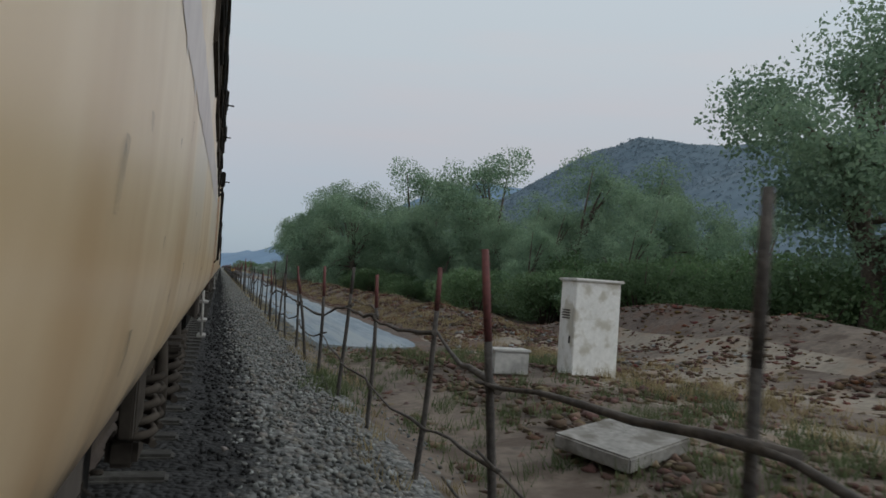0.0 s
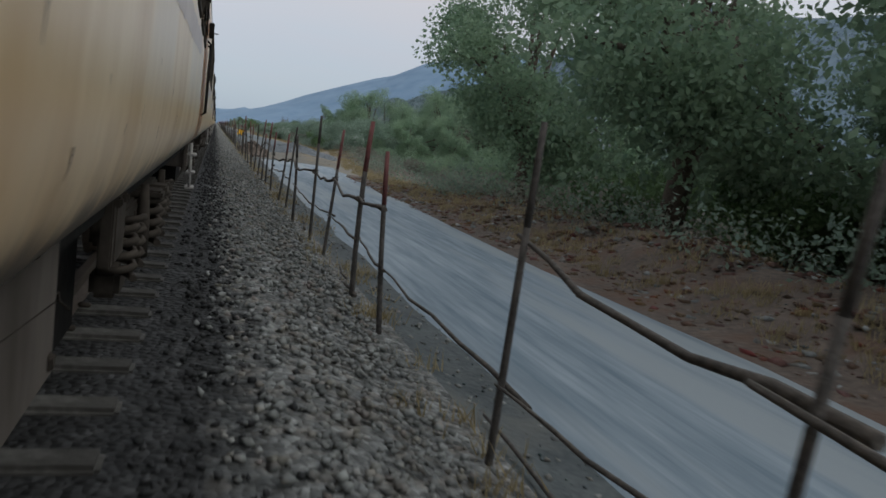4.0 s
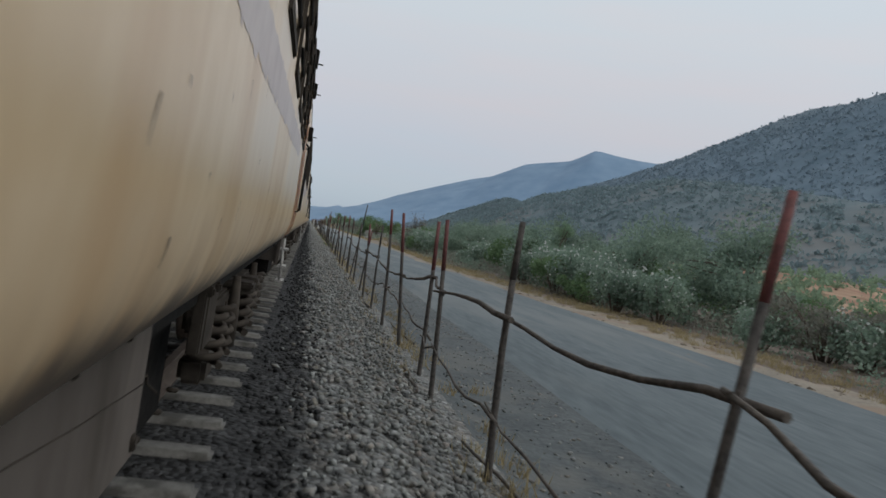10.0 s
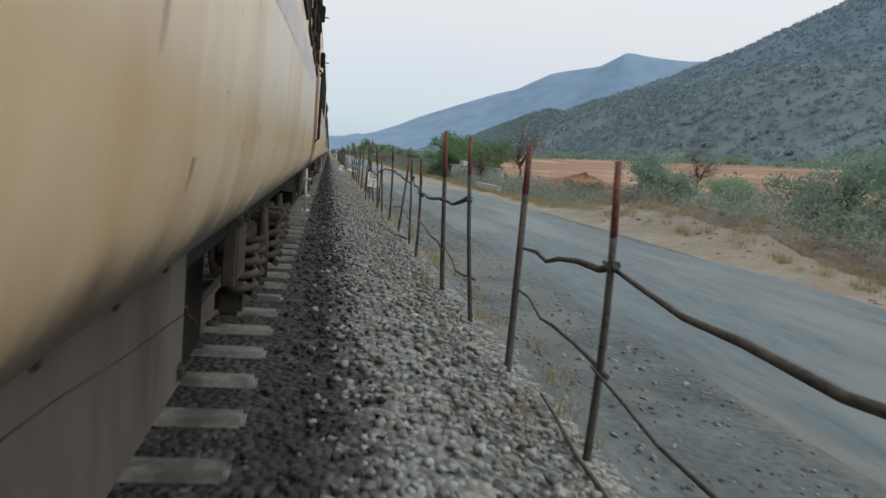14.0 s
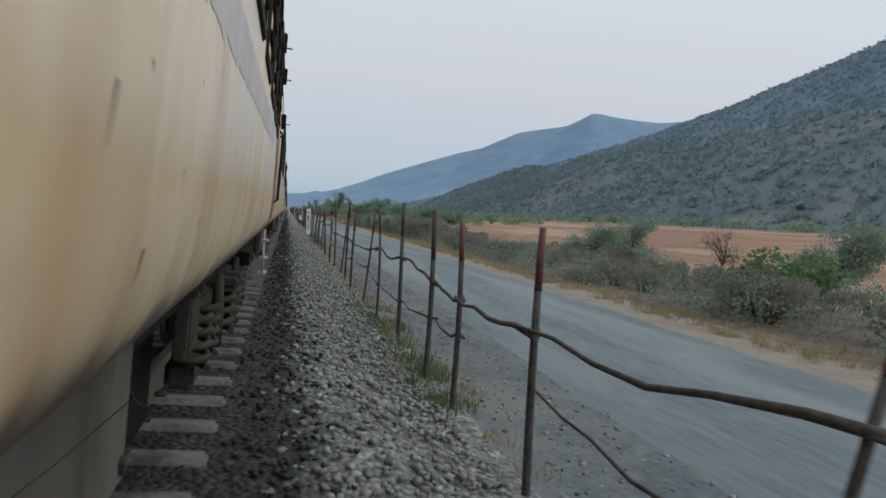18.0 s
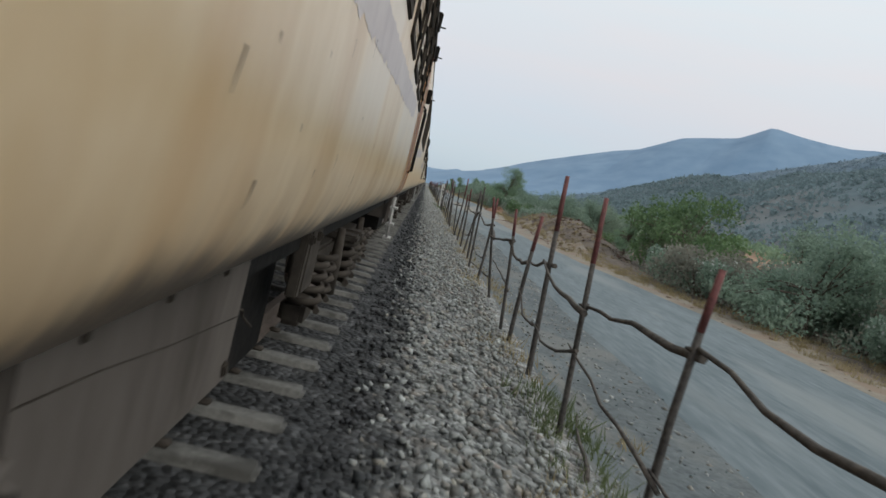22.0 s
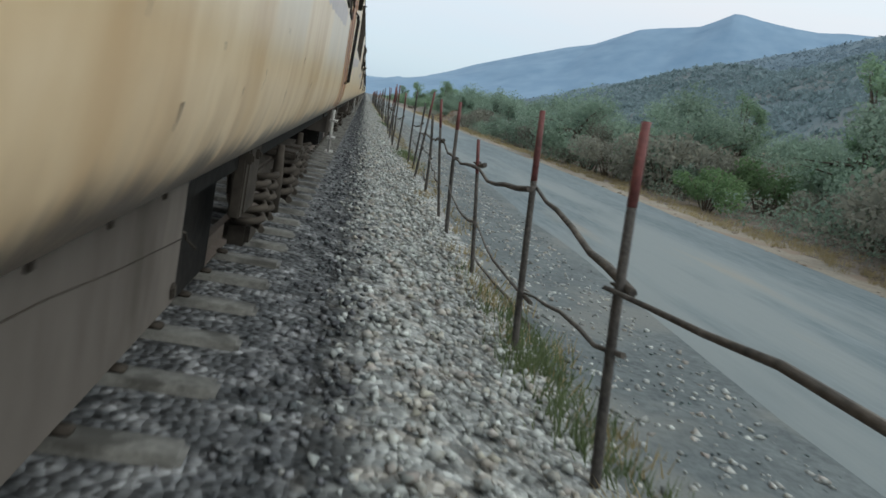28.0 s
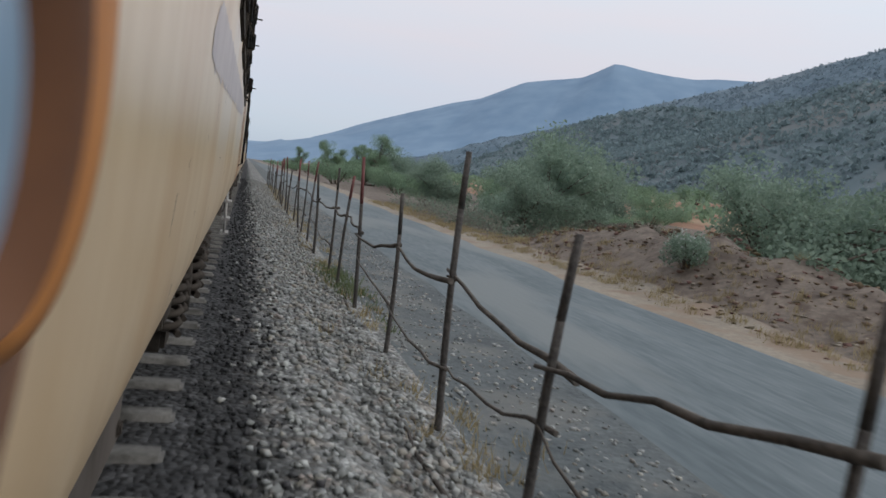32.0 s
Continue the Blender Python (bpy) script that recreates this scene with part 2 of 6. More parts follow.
def leafy(name, dark, light):
    m = material(name, dark, light, 0.7, 3, 0.5, 0.0)
    n, l = m.node_tree.nodes, m.node_tree.links
    p = n["Principled BSDF"]
    g = n.new("ShaderNodeNewGeometry")
    h = n.new("ShaderNodeHueSaturation")
    v = n.new("ShaderNodeMath")
    v.operation = "MULTIPLY_ADD"
    v.inputs[1].default_value, v.inputs[2].default_value = 0.3, 0.86
    l.new(g.outputs["Random Per Island"], v.inputs[0])
    l.new(v.outputs[0], h.inputs["Value"])
    l.new(p.inputs["Base Color"].links[0].from_socket, h.inputs["Color"])
    l.new(h.outputs[0], p.inputs["Base Color"])
    # light passes through thin leaves
    thin, mix = n.new("ShaderNodeBsdfTranslucent"), n.new("ShaderNodeMixShader")
    mix.inputs[0].default_value = 0.5
    l.new(h.outputs[0], thin.inputs["Color"])
    l.new(p.outputs[0], mix.inputs[1])
    l.new(thin.outputs[0], mix.inputs[2])
    l.new(mix.outputs[0], n["Material Output"].inputs["Surface"])
    return m


LEAF = leafy("green_leaf", (0.15, 0.24, 0.165), (0.27, 0.37, 0.235))
LEAF_DUSTY = leafy("dusty_green_leaf", (0.15, 0.22, 0.172), (0.265, 0.345, 0.265))
LEAF_DRY = leafy("dry_brown_leaf", (0.15, 0.155, 0.13), (0.27, 0.265, 0.215))
LEAF_BRIGHT = leafy("bright_green_leaf", (0.085, 0.15, 0.07), (0.165, 0.25, 0.115))
FLOWER = leafy("pale_flower", (0.37, 0.40, 0.375), (0.60, 0.62, 0.585))
STRAW = leafy("dry_grass", (0.24, 0.19, 0.10), (0.42, 0.35, 0.20))
GRASS = leafy("green_grass", (0.07, 0.10, 0.045), (0.15, 0.18, 0.085))
# pale blue haze is worked into these two scrub leaf colours
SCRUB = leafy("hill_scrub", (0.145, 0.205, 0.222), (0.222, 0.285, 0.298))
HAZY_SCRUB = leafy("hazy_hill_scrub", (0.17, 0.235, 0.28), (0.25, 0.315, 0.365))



def weathered(base, low):
    """Coach paint with road dirt and painted shade along its lower edge, and narrow rust runs."""
    m = base.copy()
    m.name = "weathered_" + base.name
    n, l = m.node_tree.nodes, m.node_tree.links
    p = n["Principled BSDF"]
    c = n.new("ShaderNodeTexCoord")

    def field(stretch, size, detail, low_, high_):
        mp, t, r = n.new("ShaderNodeMapping"), n.new("ShaderNodeTexNoise"), n.new("ShaderNodeMapRange")
        mp.inputs["Scale"].default_value = stretch
        t.inputs["Scale"].default_value, t.inputs["Detail"].default_value = size, detail
        r.inputs["From Min"].default_value, r.inputs["From Max"].default_value = low_, high_
        l.new(c.outputs["Object"], mp.inputs[0])
        l.new(mp.outputs[0], t.inputs["Vector"])
        l.new(t.outputs[0], r.inputs[0])
        return t.outputs[0], r.outputs[0]

    def calc(op, u, v, w=None):
        q = n.new("ShaderNodeMath")
        q.operation = op
        for k, e in enumerate((u, v, w)):
            if e is None:
                continue
            if isinstance(e, (int, float)):
                q.inputs[k].default_value = e
            else:
                l.new(e, q.inputs[k])
        return q.outputs[0]

    def over(factor, colour):
        mix = n.new("ShaderNodeMix")
        mix.data_type = "RGBA"
        l.new(p.inputs["Base Color"].links[0].from_socket, mix.inputs["A"])
        mix.inputs["B"].default_value = (*colour, 1)
        l.new(factor, mix.inputs[0])
        l.new(mix.outputs["Result"], p.inputs["Base Color"])

    sep_ = n.new("ShaderNodeSeparateXYZ")
    l.new(c.outputs["Object"], sep_.inputs[0])
    z = sep_.outputs["Z"]
    # broad brown runs
    _, broad_runs = field((1, 3.6, 0.45), 1.0, 6, 0.50, 0.66)
    over(calc("MULTIPLY", broad_runs, 0.5), (0.48, 0.305, 0.145))
    # rust runs, thin and upright, in bundles
    runs, runs_mask = field((1, 22, 0.7), 1.0, 5, 0.62, 0.74)
    _, bundle = field((1, 1.1, 0.6), 1.0, 2, 0.45, 0.62)
    over(calc("MULTIPLY", calc("MULTIPLY", runs_mask, bundle), 0.32), (0.34, 0.215, 0.11))
    # faded chalky bloom higher up
    bloom, bloom_mask = field((1, 1.3, 0.55), 1.0, 3, 0.47, 0.56)
    rise = n.new("ShaderNodeMapRange")
    rise.inputs["From Min"].default_value, rise.inputs["From Max"].default_value = 1.38, 1.62
    l.new(z, rise.inputs[0])
    over(calc("MULTIPLY", calc("MULTIPLY", bloom_mask, rise.outputs[0]), 0.7), (0.62, 0.54, 0.44))
    # a thin brown splash above the dark edge
    splash, splash_mask = field((1, 6.5, 1.1), 1.0, 5, 0.46, 0.62)
    low_down = n.new("ShaderNodeMapRange")
    low_down.inputs["From Min"].default_value, low_down.inputs["From Max"].default_value = 1.36, 1.10
    l.new(z, low_down.inputs[0])
    over(calc("MULTIPLY", calc("MULTIPLY", splash_mask, low_down.outputs[0]), 0.6), (0.33, 0.215, 0.115))
    # wheel-thrown dirt in soft tongues, with the curved-under edge's shade painted in
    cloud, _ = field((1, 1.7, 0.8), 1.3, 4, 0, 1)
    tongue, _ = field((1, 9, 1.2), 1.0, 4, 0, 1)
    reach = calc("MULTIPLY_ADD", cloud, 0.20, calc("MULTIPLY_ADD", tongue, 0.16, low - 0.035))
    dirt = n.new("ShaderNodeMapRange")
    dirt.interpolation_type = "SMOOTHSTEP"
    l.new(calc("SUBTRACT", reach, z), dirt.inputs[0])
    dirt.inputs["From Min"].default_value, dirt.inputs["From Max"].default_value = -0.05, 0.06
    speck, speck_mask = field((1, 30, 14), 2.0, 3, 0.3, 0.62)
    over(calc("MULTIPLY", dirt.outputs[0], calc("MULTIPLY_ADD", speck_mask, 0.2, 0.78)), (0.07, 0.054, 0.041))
    return m


def stone_bed(name, base):
    """A bed of packed stones: cells of their own tone, with relief."""
    m = base.copy()
    m.name = name
    n, l = m.node_tree.nodes, m.node_tree.links
    p = n["Principled BSDF"]
    c, vor = n.new("ShaderNodeTexCoord"), n.new("ShaderNodeTexVoronoi")
    vor.inputs["Scale"].default_value = 17
    l.new(c.outputs["Object"], vor.inputs["Vector"])
    bump = n.new("ShaderNodeBump")
    bump.inputs["Strength"].default_value, bump.inputs["Distance"].default_value = 1.0, 0.05
    bump.invert = True
    l.new(vor.outputs["Distance"], bump.inputs["Height"])
    l.new(bump.outputs[0], p.inputs["Normal"])
    h, v, s = n.new("ShaderNodeHueSaturation"), n.new("ShaderNodeMath"), n.new("ShaderNodeSeparateColor")
    v.operation = "MULTIPLY_ADD"
    v.inputs[1].default_value, v.inputs[2].default_value = 1.1, 0.35
    l.new(vor.outputs["Color"], s.inputs[0])
    l.new(s.outputs[0], v.inputs[0])
    l.new(v.outputs[0], h.inputs["Value"])
    l.new(p.inputs["Base Color"].links[0].from_socket, h.inputs["Color"])
    l.new(h.outputs[0], p.inputs["Base Color"])
    return m


def loose(base):
    """Tone of its own for every stone of a joined heap."""
    m = base.copy()
    n, l = m.node_tree.nodes, m.node_tree.links
    p, g = n["Principled BSDF"], n.new("ShaderNodeNewGeometry")
    h, v = n.new("ShaderNodeHueSaturation"), n.new("ShaderNodeMath")
    v.operation = "MULTIPLY_ADD"
    v.inputs[1].default_value, v.inputs[2].default_value = 0.75, 0.6
    hue = n.new("ShaderNodeMath")
    hue.operation = "PINGPONG"
    hue.inputs[1].default_value = 0.09
    lift = n.new("ShaderNodeMath")
    lift.inputs[1].default_value = 0.45
    l.new(g.outputs["Random Per Island"], hue.inputs[0])
    l.new(hue.outputs[0], lift.inputs[0])
    l.new(lift.outputs[0], h.inputs["Hue"])
    h.inputs["Saturation"].default_value = 1.5
    l.new(g.outputs["Random Per Island"], v.inputs[0])
    l.new(v.outputs[0], h.inputs["Value"])
    l.new(p.inputs["Base Color"].links[0].from_socket, h.inputs["Color"])
    l.new(h.outputs[0], p.inputs["Base Color"])
    return m


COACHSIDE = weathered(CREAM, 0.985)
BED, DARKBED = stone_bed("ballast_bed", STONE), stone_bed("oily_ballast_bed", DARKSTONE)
# oil and brake dust blacken the bed towards the rails, fading out on the shoulder
n, l = BED.node_tree.nodes, BED.node_tree.links
p = n["Principled BSDF"]
where, apart, edge, fade_, oil = (n.new("ShaderNode" + k) for k in ("TexCoord", "SeparateXYZ", "TexNoise", "MapRange", "Mix"))
edge.inputs["Scale"].default_value, edge.inputs["Detail"].default_value = 2.5, 6
wander = n.new("ShaderNodeMath")
wander.operation = "MULTIPLY_ADD"
wander.inputs[1].default_value = 0.9
l.new(where.outputs["Object"], apart.inputs[0])
l.new(where.outputs["Object"], edge.inputs["Vector"])
l.new(edge.outputs[0], wander.inputs[0])
l.new(apart.outputs["X"], wander.inputs[2])
fade_.inputs["From Min"].default_value, fade_.inputs["From Max"].default_value = 2.83, 2.33
l.new(wander.outputs[0], fade_.inputs[0])
oil.data_type, oil.blend_type = "RGBA", "MULTIPLY"
oil.inputs["B"].default_value = (0.13, 0.135, 0.145, 1)
l.new(fade_.outputs[0], oil.inputs[0])
l.new(p.inputs["Base Color"].links[0].from_socket, oil.inputs["A"])
l.new(oil.outputs["Result"], p.inputs["Base Color"])


def tone_along(m, stretches):
    """How dark or pale the stone lies along the line: (metres along, tone)."""
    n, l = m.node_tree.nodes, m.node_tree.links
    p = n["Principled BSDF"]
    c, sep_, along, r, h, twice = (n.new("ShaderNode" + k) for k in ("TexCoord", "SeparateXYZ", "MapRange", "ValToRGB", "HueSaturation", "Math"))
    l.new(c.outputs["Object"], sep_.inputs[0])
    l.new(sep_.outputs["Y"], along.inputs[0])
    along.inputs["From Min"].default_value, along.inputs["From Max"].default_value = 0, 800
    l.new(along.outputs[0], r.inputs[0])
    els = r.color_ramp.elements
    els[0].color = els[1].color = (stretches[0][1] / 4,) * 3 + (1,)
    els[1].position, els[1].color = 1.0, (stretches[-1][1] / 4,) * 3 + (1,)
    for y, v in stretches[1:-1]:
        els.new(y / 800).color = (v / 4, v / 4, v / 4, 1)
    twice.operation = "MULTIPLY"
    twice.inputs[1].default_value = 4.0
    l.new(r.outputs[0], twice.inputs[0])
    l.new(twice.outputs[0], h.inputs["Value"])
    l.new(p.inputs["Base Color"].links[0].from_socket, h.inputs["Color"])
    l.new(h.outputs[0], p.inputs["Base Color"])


def sanded(m, later):
    """Sand washed and driven over the road: by the culvert, and thinly farther on."""
    n, l = m.node_tree.nodes, m.node_tree.links
    p = n["Principled BSDF"]
    c, sep_, mp, t, r, mix = (n.new("ShaderNode" + k) for k in ("TexCoord", "SeparateXYZ", "Mapping", "TexNoise", "ValToRGB", "Mix"))
    l.new(c.outputs["Object"], sep_.inputs[0])
    l.new(c.outputs["Object"], mp.inputs[0])
    mp.inputs["Scale"].default_value = (0.9, 0.12, 1)
    t.inputs["Scale"].default_value, t.inputs["Detail"].default_value = 1.0, 6
    l.new(mp.outputs[0], t.inputs["Vector"])
    # how sandy each stretch is, by the metres along the line
    along = n.new("ShaderNodeMapRange")
    along.inputs["From Min"].default_value, along.inputs["From Max"].default_value = 300, 700
    l.new(sep_.outputs["Y"], along.inputs[0])
    els = r.color_ramp.elements
    els[0].position, els[0].color = 0.0, (0.03, 0.03, 0.03, 1)
    els[1].position, els[1].color = 1.0, (0.03, 0.03, 0.03, 1)
    for y, v in ((366, 0.04), (376, 0.44), (390, 0.42), (397, 0.04), (560, 0.04), (580, 0.04 + 0.22 * later), (604, 0.04 + 0.34 * later), (622, 0.04 + 0.28 * later), (640, 0.04 + 0.1 * later)):
        els.new((y - 300) / 400).color = (v, v, v, 1)
    l.new(along.outputs[0], r.inputs[0])
    add, cut = n.new("ShaderNodeMath"), n.new("ShaderNodeMapRange")
    l.new(t.outputs[0], add.inputs[0])
    l.new(r.outputs[0], add.inputs[1])
    cut.inputs["From Min"].default_value, cut.inputs["From Max"].default_value = 0.72, 0.98
    l.new(add.outputs[0], cut.inputs[0])
    mix.data_type = "RGBA"
    l.new(cut.outputs[0], mix.inputs[0])
    l.new(p.inputs["Base Color"].links[0].from_socket, mix.inputs["A"])
    mix.inputs["B"].default_value = (0.235, 0.203, 0.16, 1)
    l.new(mix.outputs["Result"], p.inputs["Base Color"])


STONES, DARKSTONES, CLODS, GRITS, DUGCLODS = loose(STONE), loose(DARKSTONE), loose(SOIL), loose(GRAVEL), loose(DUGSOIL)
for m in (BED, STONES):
    tone_along(m, ((0, 0.72), (220, 0.72), (330, 0.86), (460, 0.9), (560, 1.06), (620, 1.26), (660, 1.26), (710, 1.12), (800, 0.85)))
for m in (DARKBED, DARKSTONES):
    tone_along(m, ((0, 0.55), (460, 0.7), (560, 1.6), (620, 3.2), (660, 3.2), (700, 2.2), (735, 1.0), (800, 0.8)))
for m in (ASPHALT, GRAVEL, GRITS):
    tone_along(m, ((0, 0.68), (220, 0.66), (300, 0.8), (390, 0.98), (480, 1.02), (560, 0.94), (660, 0.9), (800, 0.8)))
sanded(ASPHALT, 1)
sanded(GRAVEL, 0)


# ---- mesh helpers ----


def part(name, bm, mat, parent=None, label=""):
    me = bpy.data.meshes.new(name)
    bm.to_mesh(me)
    bm.free()
    me.materials.append(mat)
    ob = new(name, me)
    ob.parent = parent
    if label:
        ob["label"] = label
    return ob


def thing(name, label, category, at=(0, 0, 0), group="", kind=""):
    ob = new(name)
    ob.location = at
    ob.empty_display_size = 0.2
    return tagged(ob, label, category, group, kind)


def box(size, at=(0, 0, 0), bevel=0.0, turn=None, bm=None):
    b = bmesh.new()
    bmesh.ops.create_cube(b, size=1)
    bmesh.ops.scale(b, vec=size, verts=b.verts)
    if bevel:
        bmesh.ops.bevel(b, geom=list(b.edges), offset=bevel, segments=2, affect="EDGES")
    if turn:
        bmesh.ops.transform(b, matrix=pose(0, 0, 0, *turn), verts=b.verts)
    bmesh.ops.translate(b, vec=at, verts=b.verts)
    return join(bm, b)


def join(bm, b):
    if bm is None:
        return b
    me = bpy.data.meshes.new("tmp")
    b.to_mesh(me)
    b.free()
    bm.from_mesh(me)
    bpy.data.meshes.remove(me)
    return bm


def rod(points, radii, sides=8, bm=None, cap=True):
    """A tube through the points, with a radius at each."""
    bm = bm or bmesh.new()
    pts = [Vector(p) for p in points]
    radii = [radii] * len(pts) if isinstance(radii, (int, float)) else radii
    rings = []
    for i, p in enumerate(pts):
        way = (pts[min(i + 1, len(pts) - 1)] - pts[max(i - 1, 0)]).normalized()
        side = way.orthogonal().normalized() if abs(way.z) > 0.95 else way.cross(Vector((0, 0, 1))).normalized()
        up = side.cross(way)
        rings.append([bm.verts.new(p + (side * math.cos(a) + up * math.sin(a)) * radii[i]) for a in (2 * math.pi * k / sides for k in range(sides))])
    for a, b in zip(rings, rings[1:]):
        for k in range(sides):
            f = bm.faces.new((a[k], a[(k + 1) % sides], b[(k + 1) % sides], b[k]))
            f.smooth = True
    if cap:
        bm.faces.new(rings[0][::-1])
        bm.faces.new(rings[-1])
    return bm


def extrude_profile(profile, y0, y1, steps=1, closed=False, smooth=True):
    """The profile of (x, z) drawn along y."""
    bm = bmesh.new()
    rows = [[bm.verts.new((x, y0 + (y1 - y0) * k / steps, z)) for x, z in profile] for k in range(steps + 1)]
    n = len(profile)
    for a, b in zip(rows, rows[1:]):
        for i in range(n if closed else n - 1):
            f = bm.faces.new((a[i], a[(i + 1) % n], b[(i + 1) % n], b[i]))
            f.smooth = smooth
    if closed:
        bm.faces.new(rows[0][::-1])
        bm.faces.new(rows[-1])
    bmesh.ops.recalc_face_normals(bm, faces=bm.faces)
    return bm


def mesh_arrays(name, verts, faces, mat, smooth=False):
    """One mesh from numpy arrays: verts (n, 3), faces (m, k)."""
    me = bpy.data.meshes.new(name)
    k = faces.shape[1]
    me.vertices.add(len(verts))
    me.vertices.foreach_set("co", np.ascontiguousarray(verts, dtype=np.float32).ravel())
    me.loops.add(faces.size)
    me.loops.foreach_set("vertex_index", np.ascontiguousarray(faces, dtype=np.int32).ravel())
    me.polygons.add(len(faces))
    me.polygons.foreach_set("loop_start", np.arange(0, faces.size, k, dtype=np.int32))
    if smooth:
        me.polygons.foreach_set("use_smooth", np.ones(len(faces), dtype=bool))
    me.materials.append(mat)
    me.update(calc_edges=True)
    me.validate()
    return me


OCTA_V = np.array([(1, 0, 0), (-1, 0, 0), (0, 1, 0), (0, -1, 0), (0, 0, 1), (0, 0, -1)], dtype=np.float32)
OCTA_F = np.array([(0, 2, 4), (2, 1, 4), (1, 3, 4), (3, 0, 4), (2, 0, 5), (1, 2, 5), (3, 1, 5), (0, 3, 5)], dtype=np.int32)


def turns(rng, n):
    """n random rotations."""
    q = rng.normal(size=(n, 4))
    q /= np.linalg.norm(q, axis=1)[:, None]
    w, x, y, z = q.T
    return np.stack([1 - 2 * (y * y + z * z), 2 * (x * y - z * w), 2 * (x * z + y * w), 2 * (x * y + z * w), 1 - 2 * (x * x + z * z), 2 * (y * z - x * w),
                     2 * (x * z - y * w), 2 * (y * z + x * w), 1 - 2 * (x * x + y * y)], axis=1).reshape(n, 3, 3)


def stones(name, rng, xyz, sizes, mat, flat=0.7):
    """Angular stones, each an uneven eight-faced lump."""
    n = len(xyz)
    v = OCTA_V[None] * rng.uniform(0.6, 1.25, (n, 6, 1)) + rng.normal(0, 0.18, (n, 6, 3))
    v = np.einsum("nij,nkj->nki", turns(rng, n), v) * sizes[:, None, None]
    v[:, :, 2] *= flat
    v += xyz[:, None, :]
    f = (OCTA_F[None] + 6 * np.arange(n)[:, None, None]).reshape(-1, 3)
    return mesh_arrays(name, v.reshape(-1, 3), f, mat)


def blades(name, rng, xyz, length, width, mat, droop=0.5, turn=None):
    """Small leaf-like quads at the points, each turned its own way."""
    n = len(xyz)
    q = np.array([(-0.5, 0, 0), (0, -0.5, 0.06), (0.5, 0, 0), (0, 0.5, 0.06)], dtype=np.float32)[None] * np.stack([length, width, length], axis=1)[:, None, :]
    v = np.einsum("nij,nkj->nki", turns(rng, n) if turn is None else turn, q) + xyz[:, None, :]
    f = np.arange(4 * n, dtype=np.int32).reshape(n, 4)
    return mesh_arrays(name, v.reshape(-1, 3), f, mat)


def wobble(x, y, size, seed=0.0):
    return noise.noise((x / size + seed, y / size - seed, seed))

# ---- ground: one sheet to the horizon ----
rng = np.random.default_rng(7)


def smooth(a, b, x):
    t = min(max((x - a) / (b - a), 0.0), 1.0)
    return t * t * (3 - 2 * t)


def road_left(y):
    return float(np.interp(y, (-40, 20, 110, 150, 260, 400, 530, 640, 700, 760, 1100), (4.3, 4.2, 4.2, 4.6, 5.4, 5.2, 5.2, 5.5, 5.6, 5.5, 5.5)))


def road_right(y):
    return float(np.interp(y, (-40, 20, 110, 140, 175, 205, 248, 292, 316, 427, 476, 531, 550, 576, 605, 665, 713, 755, 1100),
                           (8.0, 8.0, 8.4, 9.6, 13.6, 14.3, 13.8, 11.5, 12.4, 11.3, 11.4, 12.4, 10.0, 9.9, 12.6, 13.6, 12.6, 11.4, 11.0)))


def ground_height(x, y):
    d = abs(x)
    if d < 2.35:
        return -0.205 - 0.005 * smooth(1.47, 1.62, d)
    z = -0.21 - 0.22 * smooth(2.35, 3.45, d) - 0.18 * smooth(3.45, 4.3, d)
    if x > 4.3:
        r = road_right(y)
        rough = smooth(r, r + 2.0, x)
        z += rough * (0.10 * wobble(x, y, 2.3) + 0.16 * wobble(x, y, 7.0, 3.1) + 0.05)
        # the bank of dug soil beside the first stretch of road
        if y < 135:
            crest = r + 3.4 + 1.2 * wobble(0, y, 14, 5.0)
            bank = math.exp(-(((x - crest) / 1.9) ** 2)) * smooth(16, 26, y) * (1 - smooth(108, 132, y))
            z += bank * (0.75 + 0.35 * wobble(x, y, 1.7, 2.0))
            near = (1 - smooth(14, 21, y)) * smooth(4.6, 6.5, x) * (1 - smooth(13, 17, x))
            z += near * (0.36 + 0.12 * wobble(x, y, 1.3, 4.0))
            far = math.exp(-(((x - 16.5) / 2.2) ** 2)) * (1 - smooth(20, 34, y))
            z += far * (1.7 + 0.6 * wobble(x, y, 2.1, 7.0))
        for cy, length, cx, tall in ((172, 10, 16.0, 0.8), (348, 9, 15.0, 1.1), (567, 15, 13.4, 2.15), (760, 10, 16.0, 1.9), (626, 7, 17, 0.8)):
            z += tall * math.exp(-(((y - cy) / length) ** 4) - ((x - cx) / 2.2) ** 2) * (0.85 + 0.3 * wobble(x, y, 1.5, cy))
        # the foot of the hill
        z += (0.45 + 0.55 * smooth(330, 420, y)) * 9.5 * smooth(24, 150, x) + 6 * smooth(140, 500, x)
    if x < -4.3:
        z += 0.2 * wobble(x, y, 9)
    return z


GX = (-4000, -1200, -400, -120, -40, -15, -6, -4.3, -3.9, -3.45, -2.9, -2.35, -1.62, -1.47, 0, 1.47, 1.55, 1.62, 1.9, 2.1, 2.35, 2.6, 2.9, 3.2, 3.45, 3.7, 3.9, 4.1, 4.3, 5.5, 7, 8.2, 9, 9.8, 10.6, 11.4, 12.2, 13, 13.8, 14.6, 15.4, 16.2, 17, 18, 19, 21, 24, 28,
      34, 42, 55, 80, 130, 240, 500, 1200, 4000)
GY = np.concatenate([(-3000, -900, -300, -120, -60, -35), np.arange(-20, 800, 1.5), (805, 815, 830, 850, 880, 920, 980, 1080, 1250, 1600, 2300, 4600)])
